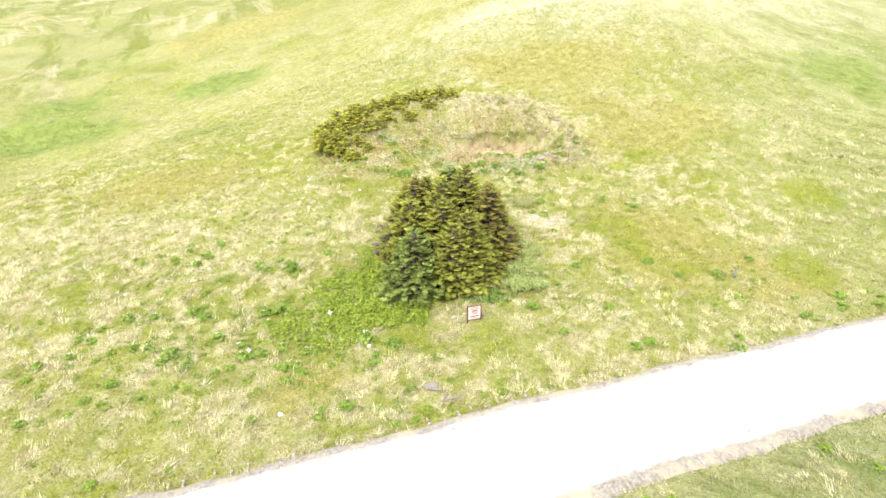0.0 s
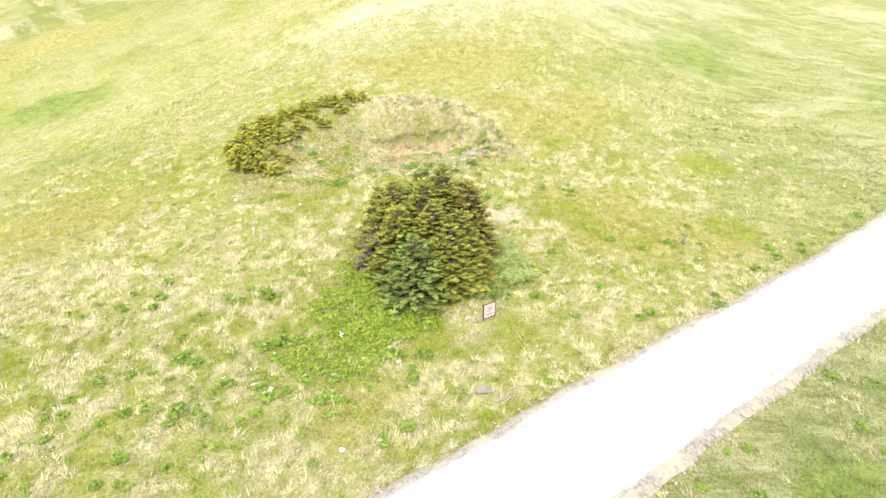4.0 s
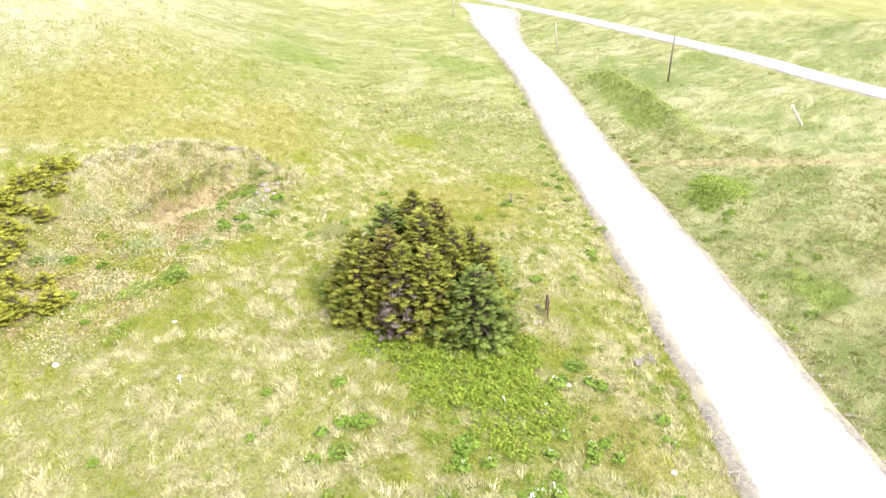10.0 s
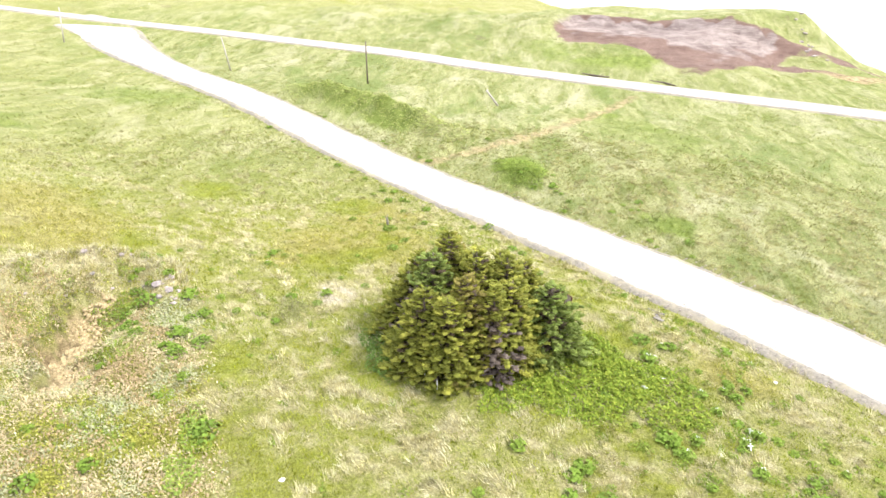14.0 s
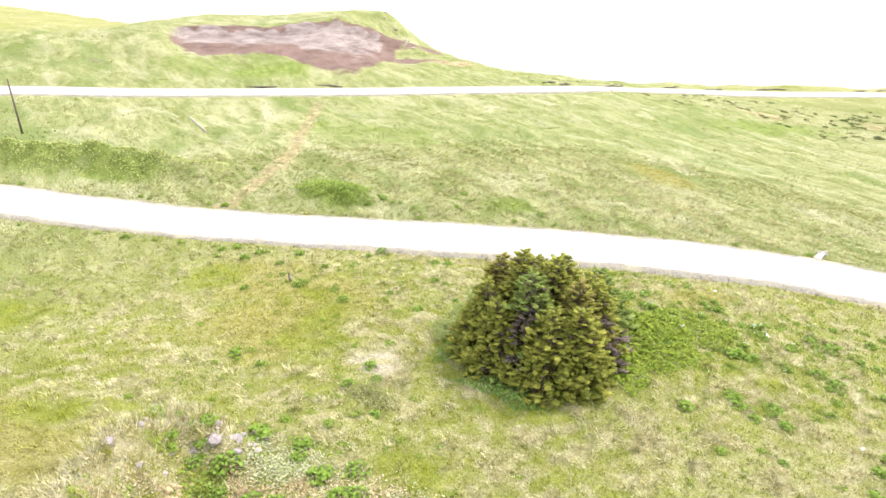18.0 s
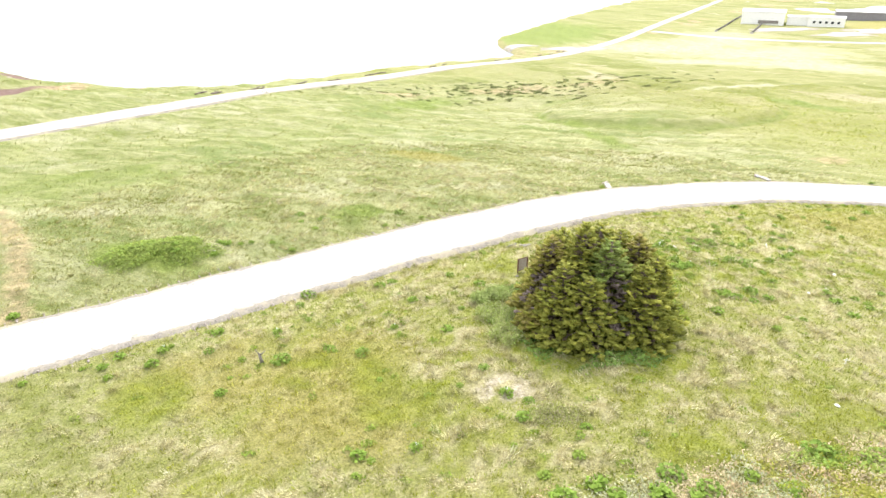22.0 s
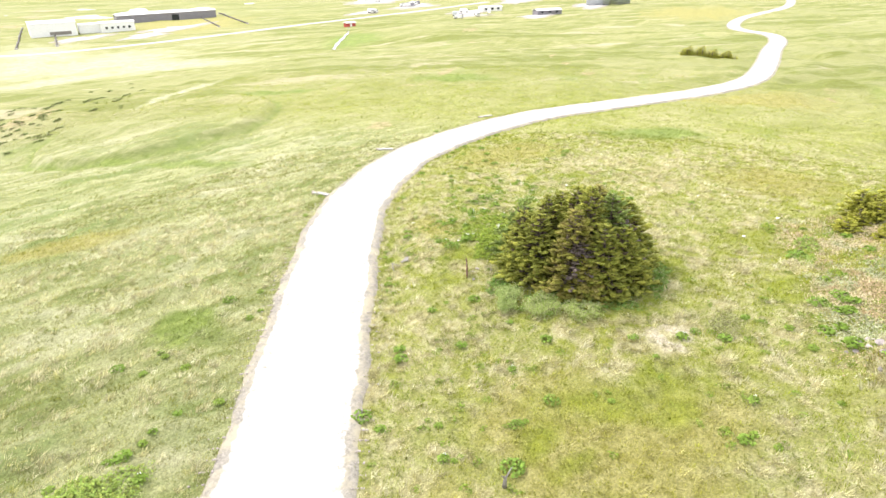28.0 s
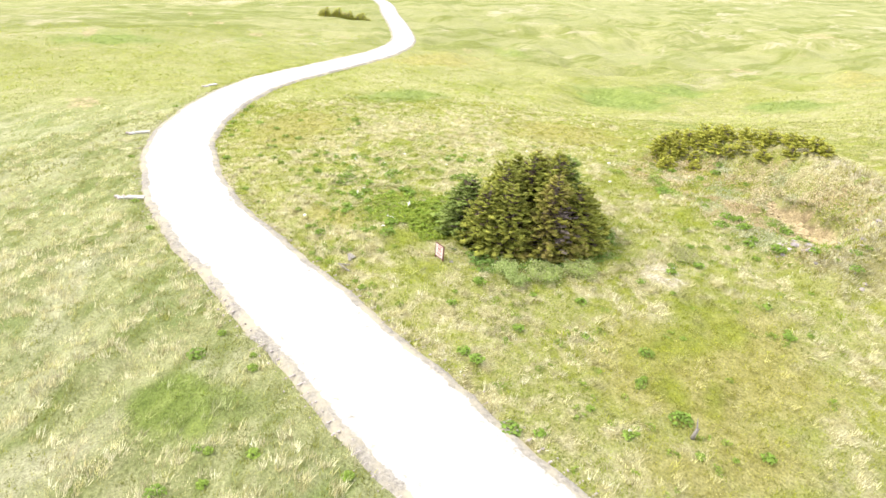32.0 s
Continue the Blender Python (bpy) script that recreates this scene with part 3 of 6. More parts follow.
def grid_lines():
    """Grid lines: close in the middle, wider in steps, then ever wider out to the horizon."""
    half = np.concatenate([np.arange(0, 32, 0.45), np.arange(32, 60, 0.7), np.arange(60, 112, 1.1), np.arange(112, 185, 1.7)])
    out, step = [half[-1] + 1.8], 1.8
    while out[-1] < 4700:
        step *= 1.065
        out.append(out[-1] + step)
    half = np.concatenate([half, out])
    return np.concatenate([-half[:0:-1], half])


gx, gy = np.meshgrid(grid_lines(), grid_lines(), indexing="ij")
gz = height(gx, gy)
nx, ny = gx.shape
idx = np.arange(nx * ny).reshape(nx, ny)
quads = np.stack([idx[:-1, :-1], idx[1:, :-1], idx[1:, 1:], idx[:-1, 1:]], -1).reshape(-1, 4)
ground = link_mesh("ground", np.stack([gx, gy, gz], -1).reshape(-1, 3), quads, GROUND, smooth=True)
tagged(ground, "rolling coastal meadow of tufted pale green grass", "ground", kind="structure")


def scar(x, y):
    """The bare face of the headland, and how much of it takes the red-brown tone of its foot."""
    s, n, _ = headland(x, y)
    n = n + 1.6 * waves(x, y, 7, 41) + 1.5 * speckle(x, y, 5, 42, 3)
    foot = 30 + 12 * smooth(0.1, 0.3, s) + 10 * smooth(0.5, 0.8, s) - 14 * smooth(0.84, 1.0, s) - 20 * smooth(1.0, 1.08, s)
    bare = smooth(13.0, 14.2, n) * smooth(foot + 2, foot - 3, n) * smooth(0.08, 0.18, s)
    bare = np.maximum(bare, 0.8 * smooth(4, 2, np.abs(n - 33 + 8 * (s - 1))) * smooth(0.9, 1.0, s) * smooth(1.5, 1.3, s))
    # the same dark tone along the top edge paints the overhang's shadow
    red = smooth(0.35, 0.8, (n - 14) / (foot - 14 + 1e-3) + 0.35 * speckle(x, y, 9, 43, 3) + smooth(15.5, 14.2, n) + smooth(0.98, 1.04, s))
    return bare, red


def cover(x, y):
    """What grows where: lush green, bare soil, dry straw."""
    d = np.hypot(x, y)
    lush = 0.32 * smooth(0.25, 0.9, waves(x, y, 34, 21)) + 0.35 * smooth(0.3, 0.9, waves(x, y, 11, 22))
    lush = lush + 0.8 * np.exp(-((x - 31) / 6) ** 2 - ((y + 19.5) / 3.5) ** 2) + 0.6 * np.exp(-((x - 64) / 17) ** 2 - ((y + 9) / 8) ** 2)
    lush += 0.5 * np.exp(-((x + 7) / 6) ** 2 - ((y + 6) / 5) ** 2) + 0.4 * np.exp(-((x + 62) / 22) ** 2 - ((y - 52) / 9) ** 2)
    lush += 0.8 * np.exp(-((x + 175) / 70) ** 2 - ((y + 395) / 90) ** 2) * smooth(0.6, -0.4, waves(x, y, 40, 47))
    lush += 0.7 * np.exp(-((x + 300) / 40) ** 2 - ((y + 150) / 25) ** 2)
    lush += 0.28 * np.exp(-((x - 165) / 50) ** 2 - ((y + 55) / 45) ** 2)
    lush += 0.2 * smooth(250, 500, d) * smooth(0, -200, y)
    lush += 0.45 * smooth(-30, -60, y) * smooth(-40, 10, x) * smooth(130, 70, x)
    straw = 0.235 + 0.26 * speckle(x, y, 15, 31, 2) + 0.36 * speckle(x, y, 4.5, 37, 2) + 1.4 * speckle(x, y, 0.9, 32, 3) * smooth(90, 40, d)
    straw += 0.24 * smooth(28, 60, y) * smooth(-40, 10, x) + 0.55 * sward(x, y, STRAWY, 26)
    lush = lush * 0.5 + 0.75 * sward(x, y, LUSH, 27)
    lush += 0.7 * np.exp(-((terrace(x, y) - 1.13) / 0.09) ** 2) * smooth(-95, -75, x)
    straw += 0.12 * smooth(-25, -60, y) * smooth(-90, -50, x)
    straw += 0.16 * np.exp(-(d / 15) ** 2) - 0.22 * smooth(-35, -90, x) - 0.1 * smooth(25, 45, d)
    straw += 0.2 * np.exp(-((x + 36) / 9) ** 2 - ((y - 11) / 7) ** 2) + 0.2 * np.exp(-((x + 28) / 8) ** 2 - ((y + 7) / 5) ** 2)
    straw += 0.8 * np.exp(-((x - 9) / 3.2) ** 2 - ((y - 7) / 2.6) ** 2) + 0.8 * np.exp(-((x - 12) / 5) ** 2 - ((y - 24) / 5) ** 2)
    _, crest = bank(x, y)
    straw += 1.1 * smooth(0.8, 0.2, crest + 0.35 * waves(x, y, 2.2, 33)) * smooth(-6, 2, x)
    lush *= 1 - 0.8 * np.exp(-((x - 0) / 15) ** 4 - ((y - 22) / 6.5) ** 4)
    lip = y - lip_line(x)
    soil = 0.95 * smooth(0.2, 0.0, lip) * smooth(-1.9, -0.7, lip + 0.9 * speckle(x, y, 1.3, 38, 3)) * np.exp(-((x - 5.4) / 4.2) ** 4)
    inside = np.exp(-((x - 0) / 12) ** 6 - ((y - 22.0) / 5.0) ** 6)
    straw = straw * (1 - 0.45 * inside)
    soil += 0.35 * smooth(0.1, 0.9, waves(x, y, 2.4, 36)) * np.exp(-((x - 2) / 10) ** 4 - ((y - 20.5) / 3.5) ** 4)
    soil += scar(x, y)[0]
    track, _ = near_line(x, y, TRACK, 3)
    worn = smooth(1.8, 0.4, track + 0.4 * waves(x, y, 4, 43))
    soil += 0.6 * worn
    straw += 0.7 * worn
    soil += 0.35 * smooth(0.75, 1.1, waves(x, y, 15, 51)) * smooth(40, 120, d)
    ragged = 0.5 * waves(x, y, 5, 45)
    for cx, cy, rx, ry in BARE:
        soil += 0.5 * smooth(1.2, 0.3, ((x - cx) / rx) ** 2 + ((y - cy) / ry) ** 2 + ragged)
    for cx, cy, rx, ry in RANK:
        lush += 0.42 * smooth(1.4, 0.2, ((x - cx) / rx) ** 2 + ((y - cy) / ry) ** 2 + ragged)
    s = sea_side(x, y)
    soil += 0.4 * smooth(-4, -1, s)
    return np.clip(np.stack([lush, soil, straw], -1), 0, 1)


ca = ground.data.attributes.new("cover", "FLOAT_COLOR", "POINT")
cv = cover(gx, gy).reshape(-1, 3)
ca.data.foreach_set("color", np.c_[cv, np.ones(len(cv))].astype(np.float32).ravel())
_, crest = bank(gx, gy)
bleach = 0.7 * smooth(0.62, 0.15, crest + 0.5 * speckle(gx, gy, 1.6, 34, 3)) * smooth(-2, 3, gx) * smooth(8, 14, gy)
bleach = np.maximum(bleach, 1.0 * np.exp(-((gx - 8.6) / 2.4) ** 2 - ((gy - 7.1) / 1.9) ** 2) * smooth(-0.4, 0.2, speckle(gx, gy, 1.4, 39, 3)))
bleach = np.maximum(bleach, 0.5 * np.exp(-((gx - 13.2) / 2.6) ** 2 - ((gy - 19.5) / 4.0) ** 2) * smooth(-0.5, 0.3, speckle(gx, gy, 1.2, 35, 3)))
red = scar(gx, gy)[1] * smooth(30, 60, gx)
ca = ground.data.attributes.new("sward", "FLOAT_COLOR", "POINT")
ca.data.foreach_set("color", np.stack([sward(gx, gy, FRESH_TURF, 28), sward(gx, gy, DULL_TURF, 29), beyond(gx, gy), sward(gx, gy, PALE_FLATS, 30)], -1).astype(np.float32).ravel())
# blue mixes in the far flats with distance, partly as painted haze
ca = ground.data.attributes.new("land_tone", "FLOAT_COLOR", "POINT")
ca.data.foreach_set("color", np.c_[bleach.ravel(), red.ravel(), (0.8 * smooth(45, 170, np.hypot(gx, gy)) * (0.3 + 0.7 * smooth(20, -70, gx))).ravel(), np.ones(gx.size)].astype(np.float32).ravel())

bm = bmesh.new()
bmesh.ops.create_grid(bm, x_segments=1, y_segments=1, size=4600)
bmesh.ops.translate(bm, verts=bm.verts, vec=(0, 0, SEA))
sea = part("water", bm, WATER)
tagged(sea, "calm pale sea under a white sky", "sea", kind="structure")


def build_road(name, label, line, half, seed, flare=0.0):
    rng = np.random.default_rng(seed)
    p = line[:, :2]
    t = np.gradient(p, axis=0)
    t /= np.hypot(t[:, 0], t[:, 1])[:, None]
    nrm = np.c_[-t[:, 1], t[:, 0]]
    cols = np.array([-1.2, -1.06, -0.98, -0.92, -0.5, 0, 0.5, 0.92, 0.98, 1.06, 1.2])
    lift = np.array([-0.32, 0.02, 0.0, 0.02, 0.06, 0.09, 0.06, 0.02, 0.0, 0.02, -0.32])
    edge = np.array([1, 1, 0.85, 0.35, 0.04, 0.0, 0.04, 0.35, 0.85, 1, 1.0])
    run = np.r_[0, np.cumsum(np.hypot(*np.diff(p, axis=0).T))]
    vs, es = [], []
    for i in range(len(p)):
        for c, l, e in zip(cols, lift, edge):
            w = half * c * (1 + flare * float(smooth(95, 150, p[i, 0])))
            if abs(c) > 0.8:
                w += np.sign(c) * (0.10 * math.sin(run[i] * 0.55 + 3 * np.sign(c)) + 0.07 * math.sin(run[i] * 1.9 + c) + rng.normal(0, 0.025))
            q = p[i] + nrm[i] * w
            vs.append((q[0], q[1], line[i, 2] + l + (rng.normal(0, 0.012) if abs(c) >= 1 else 0)))
            es.append(e)
    k = len(cols)
    i = np.arange((len(p) - 1) * k).reshape(-1, k)[:, :-1].ravel()
    ob = link_mesh(name, vs, np.stack([i, i + 1, i + k + 1, i + k], -1), GRAVEL, smooth=True)
    a = ob.data.attributes.new("edge", "FLOAT", "POINT")
    a.data.foreach_set("value", np.array(es, np.float32))
    tagged(ob, label, "road", kind="structure")
    return ob


build_road("road", "pale gravel road curving past the trees", road_line(MAIN_ROAD, 1.0), 3.3, 1, 1.1)
build_road("road_coast", "straight pale gravel road along the shore", road_line(COAST_ROAD, 4), 3.2, 2)
build_road("road_lot", "broad pale gravel road before the buildings", road_line(LOT_ROAD, 10), 3.8, 3)

def sheet_z(x, y):
    """Height of the ground sheet itself, between its grid lines."""
    line = grid_lines()
    i, j = np.searchsorted(line, x) - 1, np.searchsorted(line, y) - 1
    u, v = (x - line[i]) / (line[i + 1] - line[i]), (y - line[j]) / (line[j + 1] - line[j])
    return (gz[i, j] * (1 - u) + gz[i + 1, j] * u) * (1 - v) + (gz[i, j + 1] * (1 - u) + gz[i + 1, j + 1] * u) * v


for k, (cx, cy, rx, ry) in enumerate(LOTS):
    rng = np.random.default_rng(60 + k)
    n, rings = 40, 5
    a = np.arange(n) / n * 2 * math.pi
    r = 1 + 0.18 * np.sin(3 * a + k) + 0.12 * np.sin(5 * a + 2 * k) + rng.normal(0, 0.09, n)
    f = np.arange(1, rings + 1)[:, None] / rings
    x, y = (cx + rx * f * r * np.cos(a)).ravel(), (cy + ry * f * r * np.sin(a)).ravel()
    z = sheet_z(x, y) + np.repeat(np.where(np.arange(rings) < rings - 1, 0.22, 0.02), n)
    i = np.arange(n * (rings - 1)).reshape(rings - 1, n)
    nxt = np.roll(i, -1, 1)
    quads = np.stack([i, nxt, nxt + n, i + n], -1).reshape(-1, 4)
    heart = np.stack([np.arange(0, n - 2, 2) + 2, np.arange(0, n - 2, 2) + 1, np.arange(0, n - 2, 2), np.zeros(n // 2 - 1, int)], -1)
    lot = link_mesh("gravel_lot", np.stack([x, y, z], -1), np.concatenate([quads, heart[1:]]), GRAVEL)
    a = lot.data.attributes.new("edge", "FLOAT", "POINT")
    a.data.foreach_set("value", np.repeat(np.where(np.arange(rings) < rings - 2, 0.25, 0.75), n).astype(np.float32))
    tagged(lot, "pale bare gravel lot on the far flats", "gravel lot", kind="structure")


# ---------------------------------------------------------------- grass
def tufts(name, x, y, tall, wide, blades, tint, seed, droop=0.7, spread=0.16, comb=0.0):
    """Tufts of thin blades, joined: x, y, height and colour for each tuft; comb lays a tuft's blades over to one side."""
    rng = np.random.default_rng(seed)
    n = len(x)
    z = height(x, y) - 0.03
    a = rng.uniform(0, 2 * math.pi, (n, blades))
    r = np.sqrt(rng.uniform(0, 1, (n, blades))) * spread * (0.6 + tall[:, None])
    bx, by = x[:, None] + np.cos(a) * r, y[:, None] + np.sin(a) * r
    way = 1.1 + 1.4 * waves(x, y, 9, 61) + 1.2 * waves(x, y, 2.1, 62)
    out = beyond(x, y)
    way = way * (1 - out) + out * (radians(152) + 0.5 * waves(x, y, 14, 63) + 0.35 * waves(x, y, 3, 64))
    lay = way[:, None] + rng.normal(0, 0.55, (n, blades)) * (1 - 0.4 * out[:, None])
    ca, sa = (1 - comb) * np.cos(a) + comb * np.cos(lay), (1 - comb) * np.sin(a) + comb * np.sin(lay)
    hh = tall[:, None] * rng.uniform(0.5, 1.1, (n, blades))
    lean = hh * droop * rng.uniform(0.4, 1.3, (n, blades))
    w = wide * rng.uniform(0.6, 1.3, (n, blades)) * 0.5
    tw = np.arctan2(sa, ca) + rng.normal(0, 0.8, (n, blades))
    px, py = -np.sin(tw) * w, np.cos(tw) * w
    zb = np.broadcast_to(z[:, None], bx.shape)
    v = np.stack([np.stack([bx - px, by - py, zb], -1), np.stack([bx + px, by + py, zb], -1),
                  np.stack([bx + ca * lean, by + sa * lean, zb + hh * np.clip(1.15 - 0.45 * lean / hh, 0.3, 1)], -1)], 2)
    f = np.arange(n * blades)[:, None] * 3 + [[0, 1, 2]]
    shade = tint[:, None, None, :] * rng.uniform(0.7, 1.3, (n, blades, 1, 1)) * np.ones((1, 1, 3, 1))
    return link_mesh(name, v.reshape(-1, 3), f, LEAF, tint=np.clip(shade.reshape(-1, 3), 0, 0.9))


def off_road(x, y, margin=0.5):
    ok = sea_side(x, y) < -2
    for line, half in ROADS:
        d, _ = near_line(x, y, line, half + 6)
        ok &= d > half * 1.07 + margin * 0.5 + 0.22 * np.sin(x * 1.3 + y * 0.7) + 0.2 * np.sin(x * 3.7 - y * 2.9)
    return ok


STRAW = np.array([0.47, 0.43, 0.19])
PALE = np.array([0.74, 0.70, 0.47])
OLIVE = np.array([0.32, 0.335, 0.03])
FRESH = np.array([0.25, 0.325, 0.03])
DEEP = np.array([0.165, 0.235, 0.038])
HILL = np.array([0.41, 0.41, 0.165])
LONG = np.array([0.25, 0.262, 0.055])
LONGPALE = np.array([0.49, 0.475, 0.22])
DULLED = np.array([0.42, 0.39, 0.09])
MOSSY = np.array([0.29, 0.33, 0.022])


def grass_tint(x, y, rng, green=0.0):
    """Colour of each tuft, from what grows there and from chance."""
    c = cover(x, y)
    n = len(x)
    base = OLIVE + (FRESH - OLIVE) * np.clip(0.5 + 0.6 * speckle(x, y, 4, 74, 2)[:, None] + rng.uniform(-0.3, 0.3, (n, 1)), 0, 1)
    dry = STRAW + (PALE - STRAW) * rng.uniform(0, 1, (n, 1)) ** 0.8
    hill = smooth(27, 40, y)[:, None]
    base = base + (dry - base) * smooth(0.38, 0.64, c[:, 2:] * (1 - 0.3 * hill) - green + rng.uniform(-0.22, 0.22, (n, 1)))
    base = base + (HILL * rng.uniform(0.9, 1.1, (n, 1)) - base) * 0.6 * hill
    out = beyond(x, y)[:, None]
    streak = speckle((-0.88 * x + 0.47 * y) / 3.2, 0.47 * x + 0.88 * y, 1.5, 76, 3)[:, None]
    pale = LONG + (LONGPALE - LONG) * np.clip(0.36 + 1.6 * streak + rng.uniform(-0.3, 0.3, (n, 1)), 0, 1)
    pale = pale + (dry - pale) * smooth(0.45, 0.8, c[:, 2:] - green + rng.uniform(-0.2, 0.2, (n, 1)))
    base = base + (pale - base) * out
    base = base + (DULLED - base) * (0.8 * sward(x, y, DULL_TURF, 29)[:, None] * rng.uniform(0.5, 1, (n, 1)))
    base = base + (MOSSY - base) * (0.65 * sward(x, y, FRESH_TURF, 28)[:, None] * rng.uniform(0.6, 1, (n, 1)))
    base = base + (DEEP * (1 + 0.3 * out) - base) * np.clip(c[:, :1] * 0.9 + rng.uniform(-0.4, 0.1, (n, 1)), 0, 0.9)
    return base * rng.uniform(0.64, 1.34, (n, 1))


def sow(count, r0, r1, seed, power, straw):
    rng = np.random.default_rng(seed)
    a = rng.uniform(0, 2 * math.pi, count)
    r = r0 + (r1 - r0) * rng.uniform(0, 1, count) ** power
    x, y = r * np.cos(a), r * np.sin(a)
    c = cover(x, y)
    if straw:
        keep = rng.uniform(0.05, 0.9, count) < c[:, 2] * (1 - 0.93 * smooth(27, 38, y)) - 0.5 * c[:, 0]
        keep &= rng.uniform(-0.5, 0.5, count) < 0.22 + 1.5 * speckle(x, y, 1.3, 88, 2)
        keep &= rng.uniform(0, 1, count) > 0.85 * np.maximum(sward(x, y, FRESH_TURF, 28), 0.7 * sward(x, y, DULL_TURF, 29))
    else:
        keep = rng.uniform(-1.0, 1.0, count) < 0.75 + 0.6 * speckle(x, y, 1.6, 71, 2)
    keep &= off_road(x, y)
    keep &= rng.uniform(0, 1, count) > c[:, 1] * 1.1
    keep &= ((x - 0.4) / 4.4) ** 2 + (y / 5.6) ** 2 > 0.8
    keep &= (rng.uniform(0, 1, count) < 0.22) | (((x - 8.8) / 2.0) ** 2 + ((y - 7.2) / 1.6) ** 2 > 1)
    _, crest = bank(x, y)
    keep &= (rng.uniform(0, 1, count) < 0.75) | (crest > 0.9) | (x < 0)
    return x[keep], y[keep], rng


for name, label, straw, count, r0, r1, seed, tall, wide, blades, power, drop, spread, comb in (
        ("meadow_turf", "short yellow-green and straw-coloured meadow grass", False, 130000, 0, 56, 101, 0.22, 0.05, 6, 0.6, 0.8, 0.26, 0.4),
        ("straw_tussocks", "pale straw wisps combed over green grass", True, 108000, 0, 58, 104, 0.50, 0.038, 13, 0.6, 1.05, 0.16, 0.7),
        ("outer_turf", "wind-combed coarse grass beyond the road", False, 70000, 44, 150, 102, 0.34, 0.10, 5, 0.85, 1.1, 0.8, 0.75),
        ("outer_tussocks", "pale dry tussocks beyond the road", True, 45000, 50, 140, 105, 0.40, 0.06, 7, 0.75, 1.35, 0.4, 0.8),
        ("far_tussocks", "far hummocky grassland of pale tufts", True, 30000, 125, 330, 103, 0.5, 0.26, 3, 0.8, 1.2, 0.8, 0.5)):
    x, y, rng = sow(count, r0, r1, seed, power, straw)
    ob = tufts(name, x, y, tall * rng.uniform(0.55, 1.25, len(x)), wide, blades, grass_tint(x, y, rng, -0.25 if straw else 0.24), seed + 50, drop, spread, comb)
    tagged(ob, label, "grass", kind="stuff")

# darker rank grass along the road's verges
rng = np.random.default_rng(110)
line = road_line(MAIN_ROAD, 1.0)
k = rng.integers(0, len(line), 9000)
side = rng.choice([-1, 1], 9000)
t = np.gradient(line[:, :2], axis=0)
t /= np.hypot(t[:, 0], t[:, 1])[:, None]
off = 3.3 * 1.07 + np.abs(rng.normal(0, 0.9, 9000))
x = line[k, 0] - t[k, 1] * off * side + rng.uniform(-0.6, 0.6, 9000)
y = line[k, 1] + t[k, 0] * off * side + rng.uniform(-0.6, 0.6, 9000)
near = np.hypot(x, y) < 90
x, y = x[near], y[near]
tint = grass_tint(x, y, rng, 0.1)
tagged(tufts("verge_grass", x, y, rng.uniform(0.18, 0.4, len(x)), 0.06, 6, tint, 111, 0.8, 0.3, 0.2), "short green grass along the gravel verge",
       "grass", kind="stuff")


# ---------------------------------------------------------------- leafy plants
def leaves(rng, count, spread, tall, size, colour):
    """Lobed leaves on a low dome, each a bent six-sided blade."""
    vs, fs, cs = [], [], []
    for _ in range(count):
        a, r = rng.uniform(0, 2 * math.pi), spread * math.sqrt(rng.uniform(0, 1))
        h = tall * (1 - 0.6 * (r / spread) ** 2) * rng.uniform(0.6, 1.1)
        s = size * rng.uniform(0.6, 1.25)
        q = Matrix.Translation((r * math.cos(a), r * math.sin(a), h)) @ Euler((rng.normal(0, 0.45), rng.normal(0.25, 0.4), a)).to_matrix().to_4x4()
        shape = [(0, 0, 0.02), (0.55, 0.1, 0.05), (0.35, 0.45, -0.05), (-0.1, 0.5, 0.0), (-0.5, 0.12, -0.06), (-0.2, -0.45, 0.0), (0.35, -0.42, -0.05)]
        b = len(vs)
        vs += [tuple(q @ Vector([c * s for c in p])) for p in shape]
        fs += [(b, b + i, b + 1 + i % 6) for i in range(1, 7)]
        c = np.array(colour) * rng.uniform(0.7, 1.3)
        cs += [c] * 7
    return vs, fs, np.clip(np.array(cs), 0, 0.9)


def leafy_plant(seed, spread, tall, size, colour, name="leafy_plant", flower=False):
    rng = np.random.default_rng(seed)
    root = new(name)
    vs, fs, cs = leaves(rng, int(50 + 60 * spread), spread, tall, size, colour)
    link_mesh("leafage", vs, fs, LEAF, root, tint=cs)
    bm = bmesh.new()
    for i in range(5):
        a = i * 1.3
        tube(bm, (0, 0, -0.1), (0.5 * spread * math.cos(a), 0.5 * spread * math.sin(a), tall * 0.8), 0.018, 0.008, 5)
    part("stem", bm, STEMGREEN, root)
    if flower:
        for i in range(3):
            bm = bmesh.new()
            m = Matrix.Translation((rng.uniform(-0.3, 0.3) * spread, rng.uniform(-0.3, 0.3) * spread, tall * 1.25)) @ Matrix.Diagonal((1, 1, 0.4, 1))
            bmesh.ops.create_icosphere(bm, subdivisions=1, radius=0.045, matrix=m)
            part("flower_head", bm, WHITEPAINT, root, "small white flower head")
    return root


